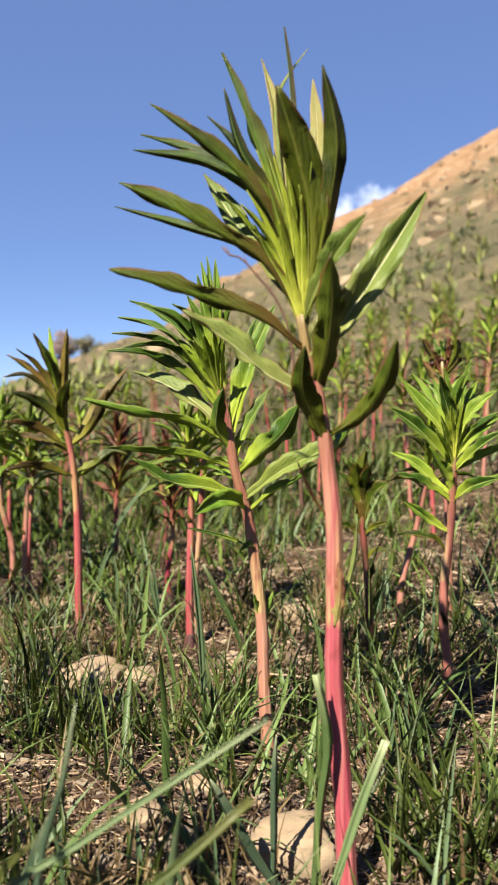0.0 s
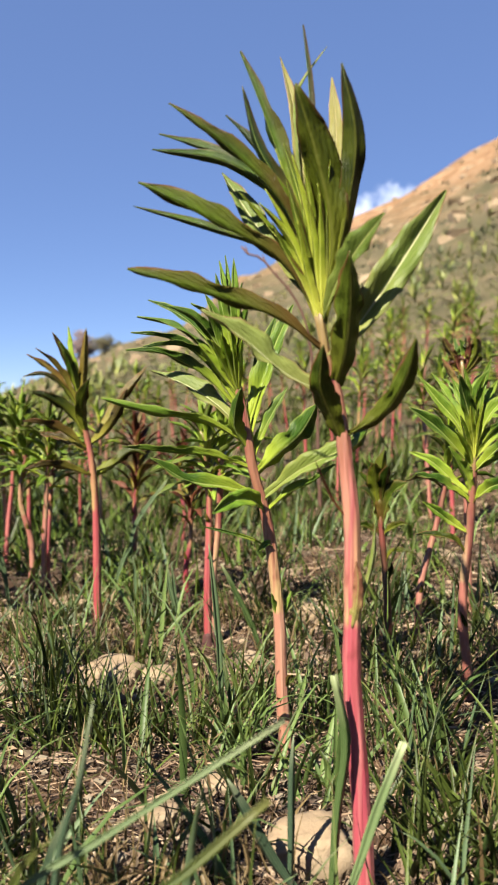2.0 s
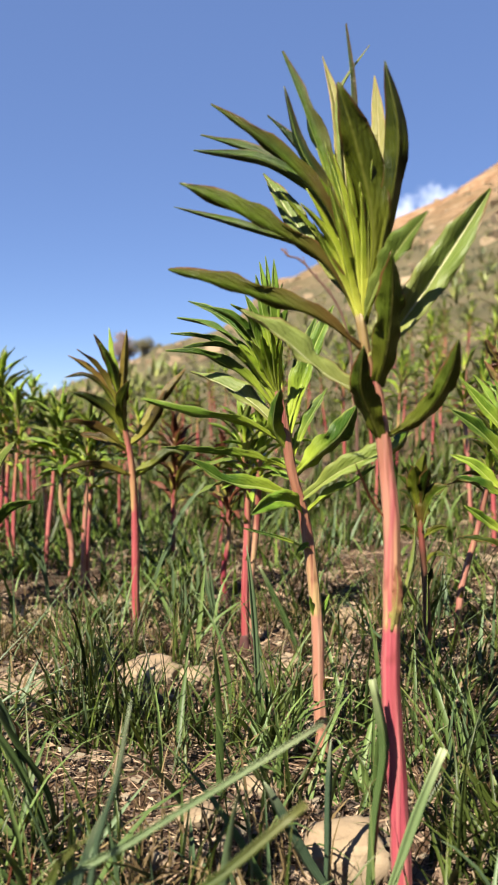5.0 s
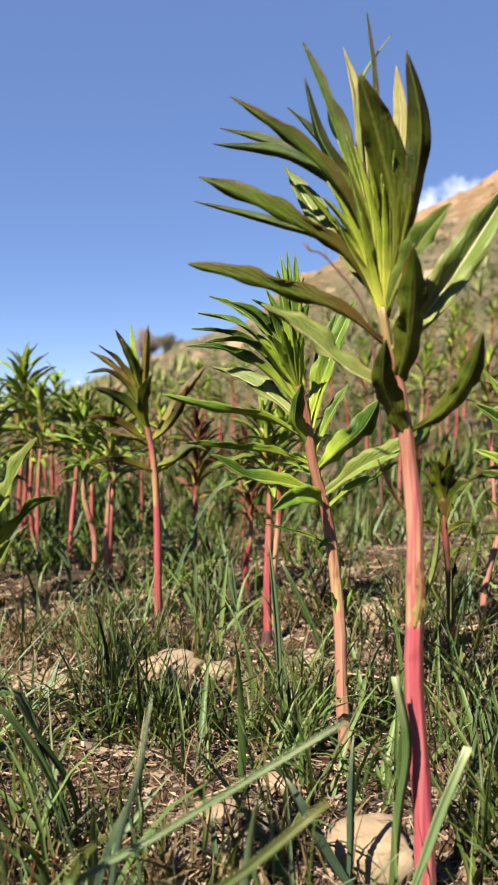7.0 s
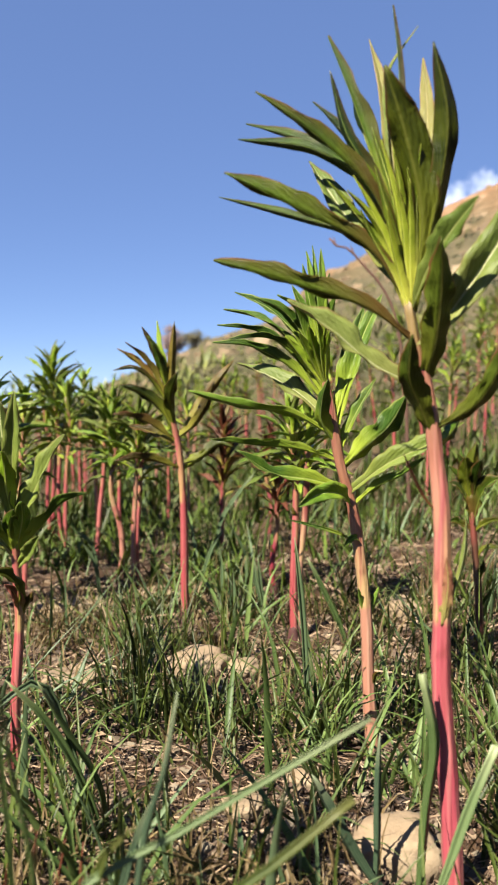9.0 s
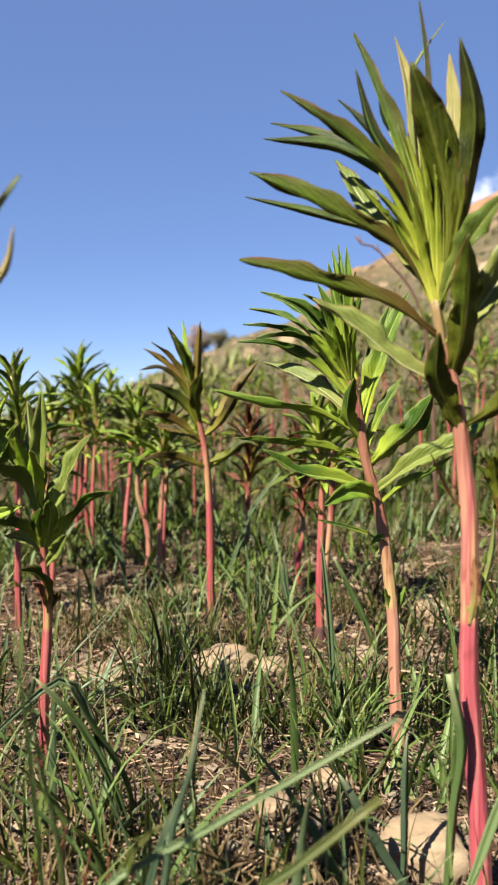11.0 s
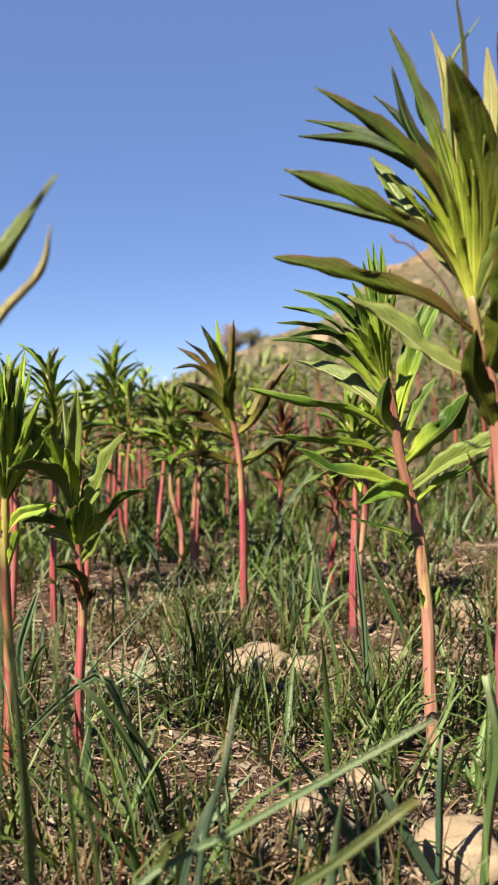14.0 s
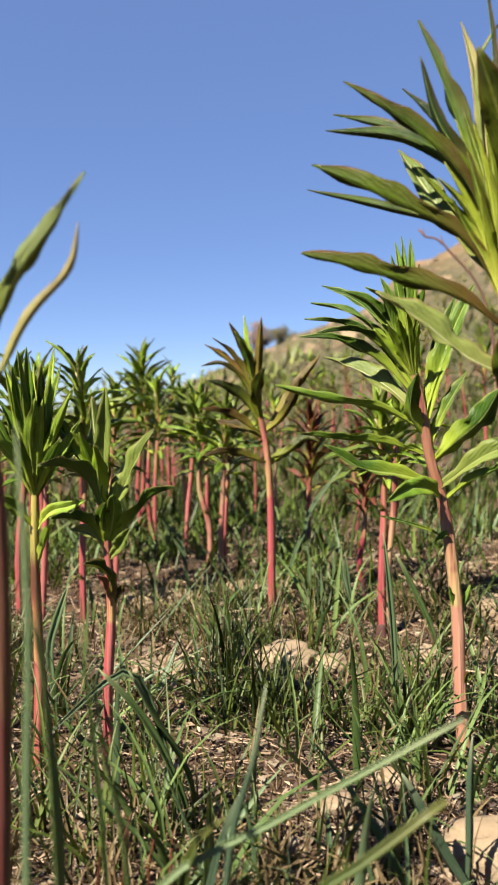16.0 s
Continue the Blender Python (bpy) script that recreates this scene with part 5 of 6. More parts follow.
grass_field("sparse_grass", tufts(120, 0.30, 0.80, 5, 0.016, 27), GRASS, "sparse fine green grass over bare soil", 0.085, 0.0025, 28, lean=1.2)
grass_field("low_grass", tufts(1000, 0.75, 3.0, 6, 0.03, 35), GRASS, "low green grass shoots in dry litter", 0.030, 0.0026, 36, rows=4, lean=1.2)
grass_field("dead_grass", tufts(2200, 0.35, 2.6, 6, 0.03, 37), DRY_GRASS, "matted dead grass lying on the soil", 0.050, 0.0021, 38, rows=5, lean=2.6)
grass_field("undergrowth", tufts(900, 1.05, 3.6, 10, 0.035, 39, 1.0, (-52, 26)), LEAFY_GRASS, "soft bright green undergrowth between the stems", 0.060, 0.006, 40, rows=5, lean=1.2)
rg = np.random.RandomState(47)
feet = np.repeat(np.array([(-0.015, 0.615), (0.045, 0.575), (0.065, 0.64), (-0.035, 0.60), (0.095, 0.605), (-0.02, 0.545), (0.04, 0.53), (0.13, 0.56), (-0.08, 0.62), (0.02, 0.68)]), 13, 0)
grass_field("tufted_grass", feet + rg.normal(0, 0.014, feet.shape), GRASS_PALE, "tufts of pale green grass round the salmon stem", 0.085, 0.0036, 48, lean=1.3)
grass_field("bent_grass", tufts(480, 0.42, 1.5, 3, 0.03, 31), GRASS_PALE, "bent pale green grass blades lying across one another", 0.11, 0.0042, 32, lean=1.9)
grass_field("dry_grass", tufts(620, 0.50, 3.5, 4, 0.03, 29), DRY_GRASS, "dry straw-coloured grass stalks among the green", 0.07, 0.0020, 30)
rg = np.random.RandomState(55)
feet = np.repeat(np.array(TUSSOCK), 60, 0)
grass_field("dry_tussock", feet + rg.normal(0, 0.020, feet.shape), DRY_GRASS, "low tussock of dead brown grass on the soil's edge", 0.045, 0.0020, 56, rows=5, lean=2.0)
grass_field("greyish_grass", tufts(240, 0.40, 4.5, 6, 0.016, 23), GRASS_BLUE, "grey-green broader grass blades among the tufts", 0.09, 0.0048, 24, lean=0.7)
grass_field("distant_grass", tufts(2200, 1.5, 14.0, 8, 0.05, 25), GRASS, "low green grass between the far stalks", 0.11, 0.009, 26, rows=4)


def broad_blade(x, y, x1, z1, x2, z2, x3, z3, depth, width, tilt, material=GRASS_BLUE, cut=False):
    """One broad blade rooted at x, y; bends and tip in centimetres as seen from the path."""
    turn = -math.atan2(x, y)
    side, away = Vector((math.cos(turn), math.sin(turn), 0)), Vector((-math.sin(turn), math.cos(turn), 0))
    foot = Vector((0, 0, 0))
    pts = [foot] + [side * (a / 100) + away * (depth * f / 100) + Vector((0, 0, b / 100)) for a, b, f in ((x1, z1, 0.3), (x2, z2, 0.65), (x3, z3, 1.0))]
    t = (pts[3] - pts[0]).normalized()
    b = (-away - (-away).dot(t) * t).normalized()
    a = t.cross(b)
    a = a if a.z > 0 else -a
    hint = math.cos(radians(tilt)) * a + math.sin(radians(tilt)) * b
    made = blade(pts, hint, width / 100, 16, 5, fold=0.6 if material is GRASS_DARK else 1.15, ripple=0.03, foot=0.8, belly=0.72 if cut else 0.6, blunt=0.22 if cut else 0.5, seed=int(abs(x3) * 10))
    ob = link_mesh("grass_blade", made[0], made[1], material, made[2])
    ob.location = (x, y, ground_at(x, y) - 0.004)
    tagged(ob, "broad grey-green grass blade growing from dry soil" if material in (GRASS_BLUE, BROAD, BROAD_PALE) else "dark blue-green thick grass blade in dry soil" if material is GRASS_DARK else "thin reddish shoot in dry soil" if material is LEAF_RED else "long arching green grass blade in dry soil", "grass", "broad grass blades")


broad_blade(0.0355, 0.424, 0.4, 6.3, 0.8, 10.0, 0.1, 13.8, -1, 0.55, -75, BROAD, cut=True)
broad_blade(0.034, 0.399, 1.6, 5.7, 2.4, 8.5, 3.5, 11.7, -1, 0.48, 75, BROAD_PALE, cut=True)
broad_blade(-0.130, 0.237, 3.4, 10.5, 8.2, 12.9, 15.1, 15.8, -1, 0.27, 75, BROAD_PALE, cut=True)
broad_blade(-0.081, 0.247, 3.3, 10.7, 5.9, 12.9, 8.3, 14.9, -1, 0.36, 70, GRASS, cut=True)
broad_blade(0.025, 0.429, -1.9, 2.5, -3.2, 5.1, -4.5, 7.9, -1.5, 0.75, -70, GRASS_DARK)
broad_blade(0.013, 0.430, 0.1, 3.3, 0.1, 6.4, 0.2, 9.4, 0.5, 0.42, -75, GRASS_DARK)
broad_blade(-0.091, 0.296, 1.2, 11.4, 1.9, 13.9, 2.4, 17.2, -1, 0.32, -75, GRASS_DARK)
broad_blade(0.134, 0.482, -1.1, 1.3, -2.2, 3.6, -3.7, 5.8, -2, 0.4, 75, GRASS)
broad_blade(0.154, 0.528, -0.3, 0.2, 0.3, 2.4, 2.5, 4.6, -1, 0.5, 60, GRASS)
broad_blade(0.252, 0.759, -2.1, 3.5, -3.2, 5.3, -4.3, 6.5, -2, 0.6, 60)
broad_blade(-0.147, 0.453, -1.1, 4.0, -3.0, 8.2, -5.3, 11.2, -2, 0.45, 70, BROAD)
broad_blade(-0.148, 0.463, -0.6, 4.0, -2.5, 8.0, -3.8, 11.2, -3, 0.45, -70, BROAD)
broad_blade(-0.152, 0.451, -2.2, 9.3, -3.3, 10.8, -8.1, 7.2, -2, 0.4, 70)
broad_blade(-0.092, 0.228, -0.3, 13.8, -0.9, 17.4, -1.4, 21.4, 0, 0.2, -70, GRASS_PALE)
broad_blade(-0.107, 0.210, -0.2, 14.7, -0.4, 19.7, -0.7, 24.3, 0, 0.22, -70, GRASS_PALE)
broad_blade(-0.111, 0.197, -0.0, 16.2, 0.2, 21.7, 0.0, 27.5, 0, 0.22, -75)
broad_blade(-0.095, 0.259, 1.0, 12.6, 1.7, 13.8, 2.1, 14.5, -2, 0.4, 60, GRASS)
broad_blade(-0.209, 1.038, 0.9, 3.4, 2.2, 7.2, 3.7, 9.7, -1, 0.5, 70)
broad_blade(-0.176, 0.973, 1.0, 2.8, 1.3, 5.3, 1.0, 8.8, 0, 0.42, 75)
broad_blade(-0.171, 1.141, -0.8, 2.1, -1.5, 3.7, -2.1, 5.0, 0, 0.45, -70)
broad_blade(-0.101, 0.941, -0.5, 2.9, -1.0, 5.7, -1.3, 9.0, -1, 0.5, 75)
broad_blade(-0.138, 1.004, 0.1, 2.2, 0.2, 4.4, 0.1, 7.3, 0, 0.35, 75)
broad_blade(-0.001, 0.839, -1.5, 4.2, -3.2, 8.0, -4.7, 11.2, -2, 0.55, 70, BROAD)
broad_blade(-0.328, 0.99, -0.1, 4.6, -0.7, 7.3, -2.2, 10.0, -1, 0.5, 75)
broad_blade(-0.116, 0.944, 0.4, 3.5, -0.2, 6.2, -0.3, 8.3, 0, 0.5, 75)
broad_blade(-0.135, 0.261, -0.0, 11.3, -0.3, 15.9, -0.8, 20.2, 0, 0.26, -70, GRASS_PALE)
broad_blade(-0.129, 0.292, -0.3, 10.0, -0.7, 15.4, -1.1, 19.1, 0, 0.2, 70, GRASS_PALE)
broad_blade(-0.106, 0.314, 1.2, 8.0, 1.9, 10.6, 2.7, 12.4, -1, 0.34, 70, GRASS_DARK)
broad_blade(-0.328, 0.625, -0.4, 5.7, 0.1, 7.8, 1.3, 11.4, -1, 0.7, 70)
broad_blade(-0.035, 0.626, -0.4, 9.0, -0.7, 12.7, -1.1, 16.7, -1, 0.5, 70)
broad_blade(-0.202, 1.189, -0.4, 1.4, 0.1, 7.5, 5.3, 15.2, 0, 0.6, 70)
broad_blade(-0.399, 1.191, -0.2, 2.4, -1.1, 5.1, -3.0, 6.7, 0, 0.7, 70)
broad_blade(-0.144, 0.336, 0.1, 5.8, 0.2, 7.1, 0.4, 8.6, 0, 0.16, -70, LEAF_RED)
broad_blade(-0.137, 0.329, -0.1, 5.8, -0.1, 6.9, -0.3, 8.1, 0, 0.16, -70, LEAF_RED)
broad_blade(-0.155, 0.331, 0.1, 5.3, 0.2, 6.3, 0.3, 7.4, 0, 0.16, -70, LEAF_RED)
broad_blade(-0.148, 0.378, 0.1, 3.4, 0.3, 4.5, 0.5, 5.7, 0, 0.16, -70, LEAF_RED)
broad_blade(-0.139, 0.317, -0.0, 5.8, -0.1, 6.5, -0.2, 7.4, 0, 0.16, -70, LEAF_RED)
broad_blade(-0.138, 0.382, 0.1, 2.8, 0.2, 4.0, 0.3, 5.3, 0, 0.16, -70, LEAF_RED)


# ---- stones, pebbles, litter ----
def stone(x, y, wide, deep, high, seed, label, material=STONE, sunk=0.35):
    rng = random.Random(seed)
    bm = bmesh.new()
    bmesh.ops.create_icosphere(bm, subdivisions=4, radius=0.5)
    shift = Vector((rng.uniform(0, 50), rng.uniform(0, 50), rng.uniform(0, 50)))
    for v in bm.verts:
        d = v.co.normalized()
        q = Vector([math.copysign(abs(c) ** 0.55, c) for c in d])
        big = noise.noise(d * 1.6 + shift)
        small = noise.fractal(d * 6 + shift, 1.0, 2.0, 3)
        v.co = q * 0.5 * (1 + 0.26 * big + 0.11 * small)
        v.co = Vector((v.co.x * wide, v.co.y * deep, v.co.z * high))
    me = bpy.data.meshes.new("stone")
    bm.to_mesh(me)
    bm.free()
    me.materials.append(material)
    me.polygons.foreach_set("use_smooth", np.ones(len(me.polygons), dtype=bool))
    ob = new("stone", me)
    ob.matrix_world = pose(x, y, ground_at(x, y) + high * (0.5 - sunk), 0, 0, rng.uniform(-25, 25))
    tagged(ob, label, "stone", "stones in the soil")


stone(-0.152, 0.765, 0.054, 0.046, 0.028, 1, "pale cream limestone half sunk in grass")
stone(-0.108, 0.768, 0.030, 0.030, 0.021, 2, "small pale cream stone in grass")
stone(0.025, 0.470, 0.050, 0.042, 0.033, 3, "rounded pale tan stone beside the pink stem")
stone(-0.262, 0.715, 0.050, 0.05, 0.020, 4, "flat tan stone in bare soil")
stone(-0.36, 0.98, 0.085, 0.06, 0.026, 5, "flat pale brown stone edge in bare soil")
stone(-0.26, 1.03, 0.055, 0.05, 0.024, 6, "pale brown stone in bare soil")
stone(-0.183, 1.208, 0.036, 0.03, 0.020, 7, "pale stone between the stalks")
stone(0.06, 0.98, 0.050, 0.05, 0.025, 8, "pale tan stone between the stalks")
stone(0.24, 1.12, 0.060, 0.05, 0.028, 9, "pale tan stone beneath the stalks")
stone(-0.03, 0.545, 0.030, 0.025, 0.012, 10, "flat tan stone flake in soil")
stone(0.05, 0.58, 0.028, 0.025, 0.012, 12, "flat tan stone flake in soil")
stone(-0.07, 0.50, 0.026, 0.022, 0.012, 13, "flat tan stone flake in soil")


def scatter(name, count, near, far, make, material, label, seed):
    """Many small bits on the ground in one mesh. make(rg) gives the verts and faces of one bit."""
    rg = np.random.RandomState(seed)
    verts, faces = [], []
    base = 0
    for _ in range(count):
        turn = math.radians(rg.uniform(-52, 38))
        r = near * (far / near) ** rg.random_sample()
        x, y = r * math.sin(turn), r * math.cos(turn)
        v, f = make(rg)
        verts.append(v + np.array([x, y, 0]))
        faces += [[a + base for a in q] for q in f]
        base += len(v)
    verts = np.concatenate(verts)
    verts[:, 2] += ground_height(verts[:, 0], verts[:, 1])
    ob = link_mesh(name, verts.tolist(), faces, material, smooth=False)
    tagged(ob, label, "litter", kind="stuff")


CLOD = speckled("clod", (0.2, (0.027, 0.0171, 0.0108)), (0.55, (0.081, 0.054, 0.0324)), (0.9, (0.198, 0.153, 0.099)), scale=50, distance=0.002, islands=0.6)


def straw_bit(rg):
    long, wide = 0.003 + 0.030 * rg.random_sample() ** 2.5, rg.uniform(0.0003, 0.0012)
    a, lift = rg.uniform(0, np.pi), rg.normal(0, 0.22)
    d, s = np.array([np.cos(a), np.sin(a), lift]), np.array([-np.sin(a), np.cos(a), 0])
    bow = rg.uniform(-0.2, 0.2) * long * s
    v = []
    for f, k in ((-0.5, 0), (0, 1), (0.5, 0)):
        c = d * long * f + bow * k + np.array([0, 0, 0.002 + abs(lift) * long * 0.5])
        v += [c - s * wide * 0.5, c + s * wide * 0.5, c + np.array([0, 0, wide * 0.8])]
    f = []
    for i in (0, 3):
        f += [[i, i + 1, i + 4, i + 3], [i + 1, i + 2, i + 5, i + 4], [i + 2, i, i + 3, i + 5]]
    return np.array(v), f


CUBE = np.array([[-1, -1, -1], [1, -1, -1], [1, 1, -1], [-1, 1, -1], [-1, -1, 1], [1, -1, 1], [1, 1, 1], [-1, 1, 1]], dtype=float)
CUBE_FACES = [[0, 3, 2, 1], [4, 5, 6, 7], [0, 1, 5, 4], [1, 2, 6, 5], [2, 3, 7, 6], [3, 0, 4, 7]]


def pebble_bit(rg):
    size = 0.0010 + 0.0042 * rg.random_sample() ** 2.2 * (1 if rg.random_sample() < 0.93 else 2.0)
    v = CUBE * rg.uniform(0.35, 1.0, (8, 3)) * np.array([1, rg.uniform(0.5, 1), rg.uniform(0.3, 0.7)]) * size
    a = rg.uniform(0, np.pi)
    turn = np.array([[np.cos(a), -np.sin(a), 0], [np.sin(a), np.cos(a), 0], [0, 0, 1]])
    return v @ turn.T + np.array([0, 0, size * 0.2]), CUBE_FACES


def flake_bit(rg):
    """A curled scrap of dead leaf."""
    long, wide, curl = rg.uniform(0.003, 0.009), rg.uniform(0.0015, 0.004), rg.uniform(0.0003, 0.002)
    a, b = rg.uniform(0, 2 * np.pi), rg.normal(0, 0.3)
    d, s = np.array([np.cos(a), np.sin(a), b]), np.array([-np.sin(a), np.cos(a), rg.normal(0, 0.3)])
    up = np.array([0, 0, 1.0])
    v = [-0.5 * d * long, -0.1 * d * long + s * wide * 0.5 + up * curl, 0.5 * d * long + up * curl, 0.1 * d * long - s * wide * 0.5 + up * curl * 0.6, up * 0.0]
    v = np.array(v) + up * (0.0015 + abs(b) * long * 0.5)
    v = np.concatenate([v, v - up * 0.0003])
    f = []
    for i in range(4):
        k = (i + 1) % 4
        f += [[i, k, 4], [k + 5, i + 5, 9], [i, i + 5, k + 5, k]]
    return v, f


def clod_bit(rg):
    """A crumb of earth or a stone chip, larger than the pebbles."""
    v, f = pebble_bit(rg)
    return v * rg.uniform(1.0, 1.9), f


scatter("clods", 5200, 0.7, 3.2, clod_bit, CLOD, "tan clods and stone chips on the slope", 44)


def chip_bit(rg):
    """A flat pale stone chip."""
    v, f = pebble_bit(rg)
    return v * np.array([1.5, 1.3, 0.9]) * rg.uniform(0.7, 1.3), f


CHIP = speckled("stone_chip", (0.2, (0.068, 0.0432, 0.0272)), (0.55, (0.148, 0.104, 0.0664)), (0.9, (0.24, 0.188, 0.128)), scale=70, distance=0.001, islands=0.6)


def stick_bit(rg):
    """A length of dead stalk."""
    v, f = straw_bit(rg)
    return v * np.array([2.2, 2.2, 1.3]), f


scatter("dry_sticks", 5000, 0.75, 3.0, stick_bit, STRAW, "dry pale sticks and dead stalks on the soil", 45)
scatter("leaf_scraps", 9000, 0.25, 2.5, flake_bit, STRAW, "curled brown scraps of dead leaf strewn over soil", 43)
scatter("straw_litter", 30000, 0.25, 2.6, straw_bit, STRAW, "dry straw and stalk bits strewn over soil", 41)
scatter("stone_chips", 1700, 0.36, 1.1, chip_bit, CHIP, "pale tan stone chips on bare soil", 46)
scatter("pebbles", 17000, 0.25, 4.0, pebble_bit, PEBBLE, "small pale pebbles and crumbs of soil", 42)


# ---- the far slope ----
def far_stalks(count, seed):
    """Stalks too far off to tell apart: a stem and a few blades each, in one mesh."""
    rg = np.random.RandomState(seed)
    verts, faces = [], []
    for _ in range(count):
        turn = math.radians(rg.uniform(-30, 34))
        r = 4.8 * (22 / 4.8) ** rg.random_sample()
        x, y = r * math.sin(turn), r * math.cos(turn)
        z, tall = ground_at(x, y), rg.uniform(0.28, 0.45)
        for k in range(13):
            a = rg.uniform(0, 6.28)
            up = 0.2 + 1.1 * k / 13
            long = rg.uniform(0.08, 0.14)
            f = np.array([x, y, z + tall * (0.45 + 0.4 * k / 13)])
            o = np.array([math.cos(a) * math.cos(up), math.sin(a) * math.cos(up), math.sin(up)]) * long
            s = np.array([-math.sin(a), math.cos(a), 0]) * 0.011
            b = len(verts)
            verts += [f, f + o * 0.45 + s, f + o, f + o * 0.45 - s, f + o * 0.45 + np.array([0, 0, -0.006])]
            faces += [[b, b + 1, b + 4], [b + 1, b + 2, b + 4], [b + 2, b + 3, b + 4], [b + 3, b, b + 4]]
    ob = link_mesh("far_stalks", [tuple(v) for v in verts], faces, FAR_LEAF)
    tagged(ob, "small green leafy stalks scattered over the slope", "plants", kind="stuff")
    return ob


FAR_LEAF = speckled("far_leaf", (0.2, (0.0374, 0.0534, 0.008)), (0.5, (0.0963, 0.117, 0.0186)), (0.8, (0.171, 0.181, 0.0374)), scale=6, rough=0.6, distance=0.002, islands=0.7)
far_stalks(320, 51)


def clump_cloud(rg, centre, size, leaf, count, verts, faces):
    """A cushion of small bent leaves round a centre."""
    d = rg.normal(0, 1, (count, 3))
    d /= np.linalg.norm(d, axis=1)[:, None]
    d[:, 2] = np.abs(d[:, 2]) * 0.9
    p = centre + d * size * rg.uniform(0.45, 1.05, (count, 1))
    a, b = rg.normal(0, 1, (count, 3)), rg.normal(0, 1, (count, 3))
    for q, u, v in zip(p, a, b):
        k = len(verts)
        u, v = u / np.linalg.norm(u) * leaf, v / np.linalg.norm(v) * leaf * 0.6
        verts += [tuple(q - u), tuple(q + v), tuple(q + u), tuple(q - v)]
        faces += [(k, k + 1, k + 2), (k, k + 2, k + 3)]


def hillside_scrub():
    rg = np.random.RandomState(61)
    verts, faces = [], []
    for _ in range(260):
        turn = math.radians(rg.uniform(-20, 34))
        r = 9 * (44 / 9) ** rg.random_sample()
        x, y = r * math.sin(turn), r * math.cos(turn)
        if r > 30 and rg.random_sample() < 0.5:
            continue
        size = rg.uniform(0.08, 0.24) * (0.6 + r / 40)
        clump_cloud(rg, np.array([x, y, ground_at(x, y) - 0.03]), size, size * 0.24, 26, verts, faces)
    tagged(link_mesh("hillside_scrub", verts, faces, SCRUB, smooth=False), "low grey-green scrub cushions dotted over the tan hillside", "scrub", kind="stuff")


hillside_scrub()


def shrub(turn, r, tall, wide, seed, material, label):
    """A many-stemmed shrub on the skyline: tapered limbs and an open crown of small leaves."""
    rg = np.random.RandomState(seed)
    x, y = r * math.sin(radians(turn)), r * math.cos(radians(turn))
    base = new("shrub")
    base.location = (x, y, ground_at(x, y) - 0.1)
    tagged(base, label, "shrub", "shrubs on the skyline")
    verts, faces, uvs, leaves, leaf_faces = [], [], [], [], []
    for k in range(16):
        a, lean = rg.uniform(0, 6.28), rg.uniform(0.1, 0.9)
        tip = Vector((math.cos(a) * lean * wide * 0.5, math.sin(a) * lean * wide * 0.5, tall * rg.uniform(0.6, 0.95) * (1.1 - 0.35 * lean)))
        mid = tip * 0.5 + Vector((rg.uniform(-0.1, 0.1), rg.uniform(-0.1, 0.1), 0.12)) * tall
        v, f, u = sweep(smooth_line([Vector((0, 0, 0)), mid, tip], 6), [0.05 * tall / 2 * (1 - 0.85 * i / 6) for i in range(7)], 5)
        b = len(verts)
        verts += v
        faces += [tuple(i + b for i in q) for q in f]
        uvs += u
        for c in (mid * 0.45, mid, mid.lerp(tip, 0.5), tip):
            clump_cloud(rg, np.array(c), tall * rg.uniform(0.14, 0.26), tall * 0.03, 120, leaves, leaf_faces)
    part("limb", (verts, faces, uvs), BARK, base)
    crown = link_mesh("crown", leaves, leaf_faces, material, smooth=False)
    crown.parent = base


TWIGS = speckled("budding_twigs", (0.2, (0.128, 0.0857, 0.0857)), (0.6, (0.213, 0.155, 0.149)), (0.9, (0.266, 0.208, 0.193)), scale=3, distance=0.02, islands=0.5)
OLIVE = speckled("olive_leaves", (0.2, (0.064, 0.0587, 0.032)), (0.6, (0.128, 0.113, 0.0587)), (0.9, (0.181, 0.155, 0.0909)), scale=3, distance=0.02, islands=0.5)
shrub(-13.1, 57, 2.3, 2.0, 71, TWIGS, "bare purplish-brown shrub on the hill's skyline")
shrub(-11.4, 56, 1.5, 2.8, 72, OLIVE, "rounded olive shrub on the hill's skyline")


def hillside_rocks():
    rg = np.random.RandomState(63)
    verts, faces = [], []
    for _ in range(420):
        turn = math.radians(rg.uniform(-18, 34))
        r = rg.uniform(14, 59)
        x, y = r * math.sin(turn), r * math.cos(turn)
        v = CUBE * rg.uniform(0.4, 1.0, (8, 3)) * rg.uniform(0.05, 0.30) * (1.3 if 42 < r < 53 and rg.random_sample() < 0.35 else 1.0) * np.array([1, 1, 0.6]) + np.array([x, y, ground_at(x, y)])
        faces += [[a + len(verts) for a in q] for q in CUBE_FACES]
        verts += v.tolist()
    tagged(link_mesh("hillside_rocks", verts, faces, STONE, smooth=False), "pale pinkish rocks strewn over the tan hillside", "rocks", kind="stuff")


hillside_rocks()


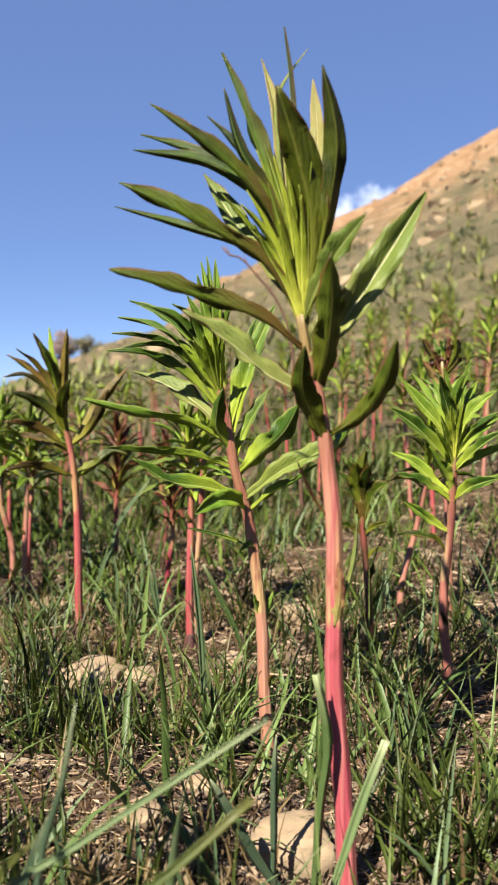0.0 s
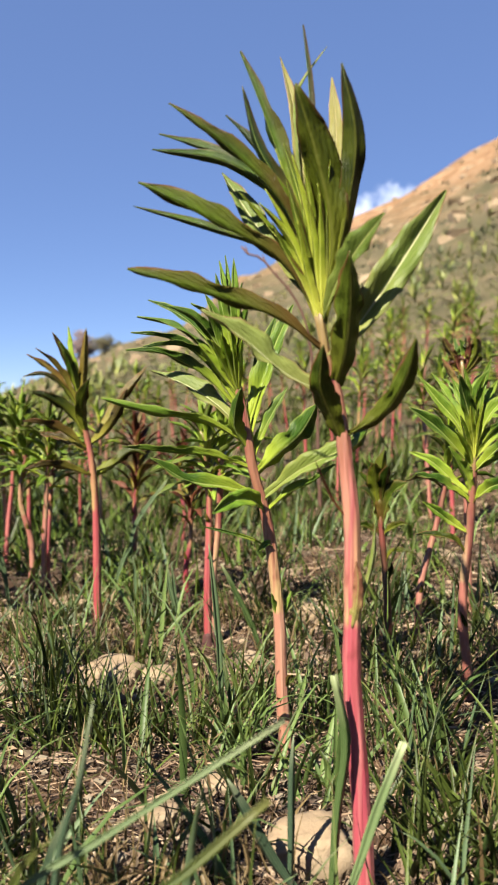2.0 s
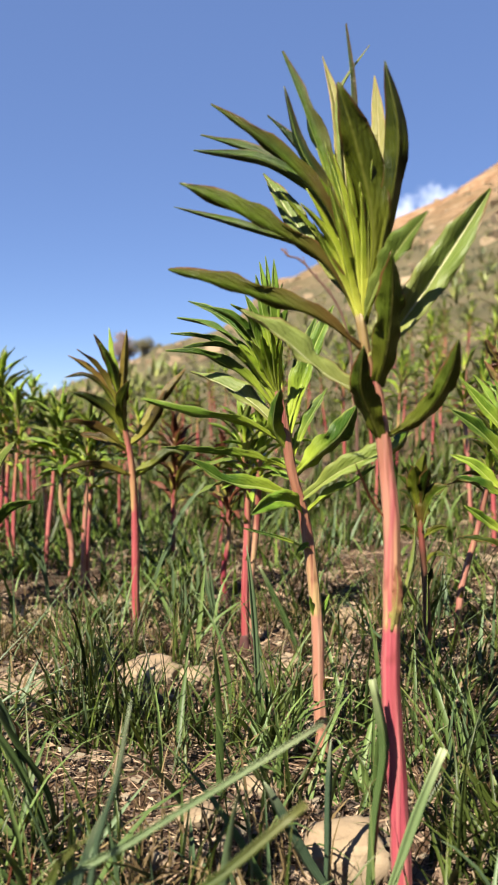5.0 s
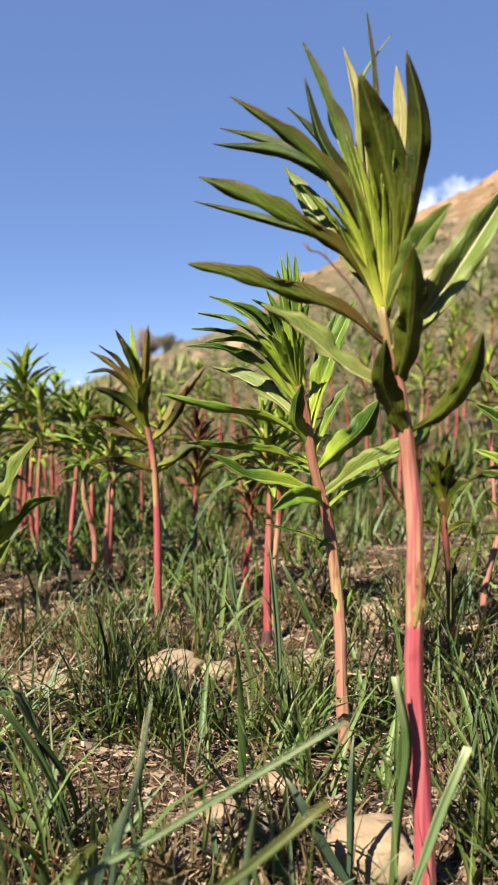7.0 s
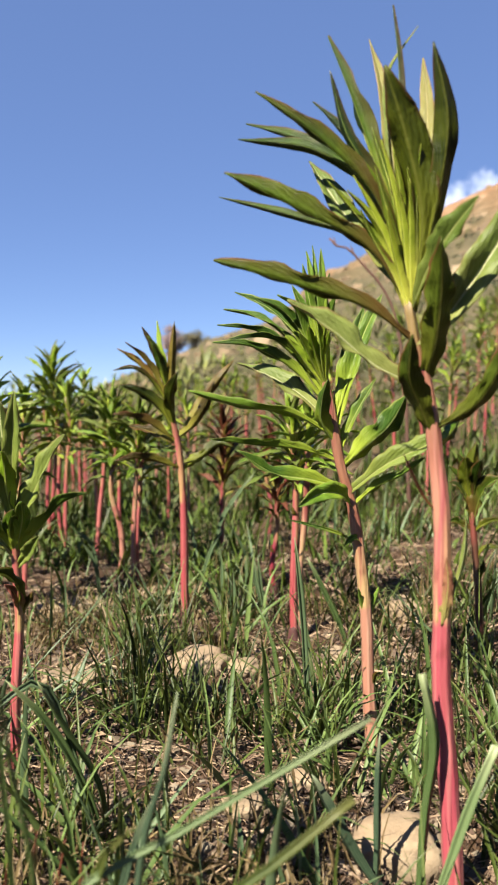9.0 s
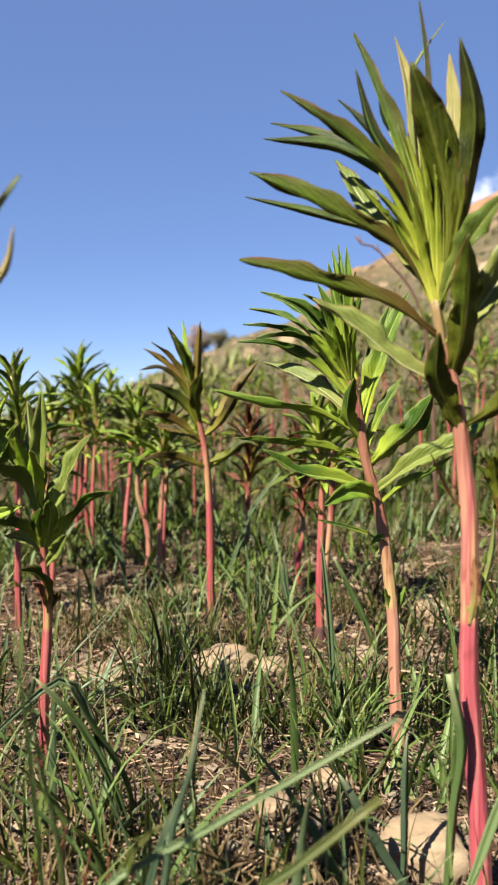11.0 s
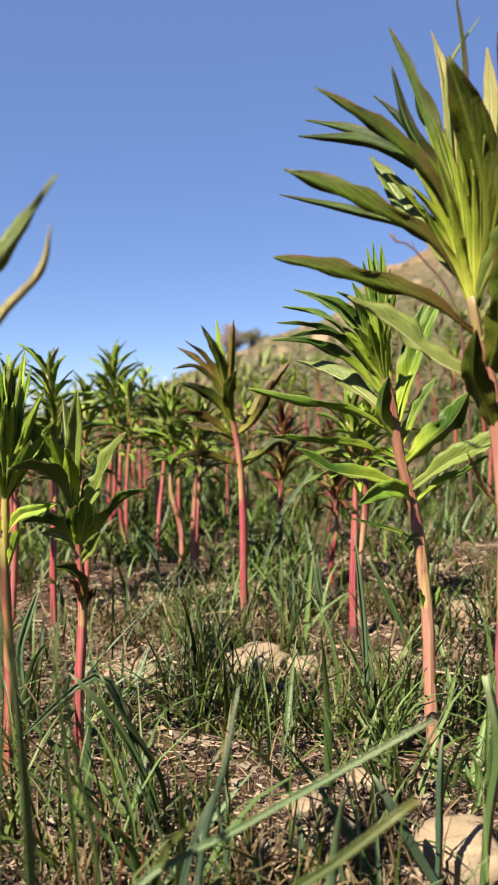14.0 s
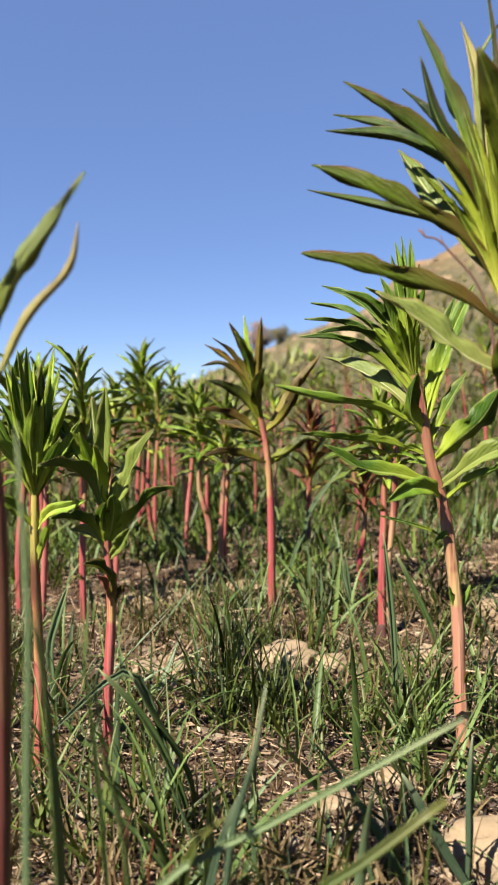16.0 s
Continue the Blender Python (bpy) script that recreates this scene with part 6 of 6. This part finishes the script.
def dry_twig():
    """A dead, hooked stalk with short side spurs behind the leafy ones."""
    base = new("dry_twig")
    x, y = 0.104, 1.603
    base.matrix_world = pose(x, y, ground_at(x, y) - 0.01, 0, 0, -math.degrees(math.atan2(x, y)))
    tagged(base, "dry reddish-brown hooked twig behind the stalks", "twig")
    line = smooth_line([Vector((a / 100, 0, max(b, 0) / 100)) for a, b in ((0.6, -15.0), (0.2, 4.9), (-0.8, 26.7), (-3.0, 40.2), (-5.7, 45.6), (-8.9, 49.3), (-12.1, 52.8), (-14.2, 53.3), (-15.7, 54.9))], 30)
    part("stem", sweep(line, [0.0042 - 0.0022 * i / 30 for i in range(31)], 7), TWIG_BARK, base)
    for k in range(17, 30, 2):
        up = Vector((0.3 * (-1) ** k, 0.2, 0.8)).normalized()
        part("spur", sweep([line[k], line[k] + up * 0.012, line[k] + up * 0.02], [0.0016, 0.0012, 0.0006], 5), TWIG_BARK, base)


TWIG_BARK = speckled("twig_bark", (0.3, (0.032, 0.014, 0.009)), (0.7, (0.085, 0.038, 0.024)), scale=90, distance=0.001)
dry_twig()


# ---- a wisp of cloud far behind the hill ----
def cloud_wisp():
    n = Nodes("cloud")
    across, along = split_uv(n)
    fade = n.math("MULTIPLY", n.math("SINE", n.math("MULTIPLY", across, math.pi)), n.math("SINE", n.math("MULTIPLY", along, math.pi)))
    puffs = n.noise(n.coords("UV", (3.0, 1.3, 1)), 2.2, 7, 0.6)
    cover = n.math("MULTIPLY", n.ramp(n.math("ADD", puffs, n.math("MULTIPLY", n.math("SUBTRACT", fade, 1.0), 0.42)), (0.30, (0, 0, 0)), (0.70, (1, 1, 1))), 0.80)
    clear = n.add("BsdfTransparent")
    glow = n.add("Emission", Strength=0.57)
    glow.inputs[0].default_value = (0.80, 0.84, 0.95, 1)
    both = n.add("MixShader")
    n.link(cover, both.inputs[0])
    n.link(clear.outputs[0], both.inputs[1])
    n.link(glow.outputs[0], both.inputs[2])
    n.link(both.outputs[0], n.out.inputs[0])
    r, verts, uvs, faces = 2500.0, [], [], []
    for i in range(9):
        for j in range(5):
            a, e = radians(3.0 + 11.0 * i / 8), radians(9.6 + 5.5 * j / 4 + 1.6 * i / 8)
            verts.append((r * math.sin(a) * math.cos(e), r * math.cos(a) * math.cos(e), r * math.sin(e)))
            uvs.append((i / 8, j / 4))
    for i in range(8):
        for j in range(4):
            faces.append((i * 5 + j, i * 5 + j + 1, (i + 1) * 5 + j + 1, (i + 1) * 5 + j))
    ob = link_mesh("backdrop_cloud", verts, faces, n.mat, uvs)
    tagged(ob, "thin white wisp of cloud in a clear blue sky", "cloud", kind="structure")
    ob.visible_shadow = False


cloud_wisp()
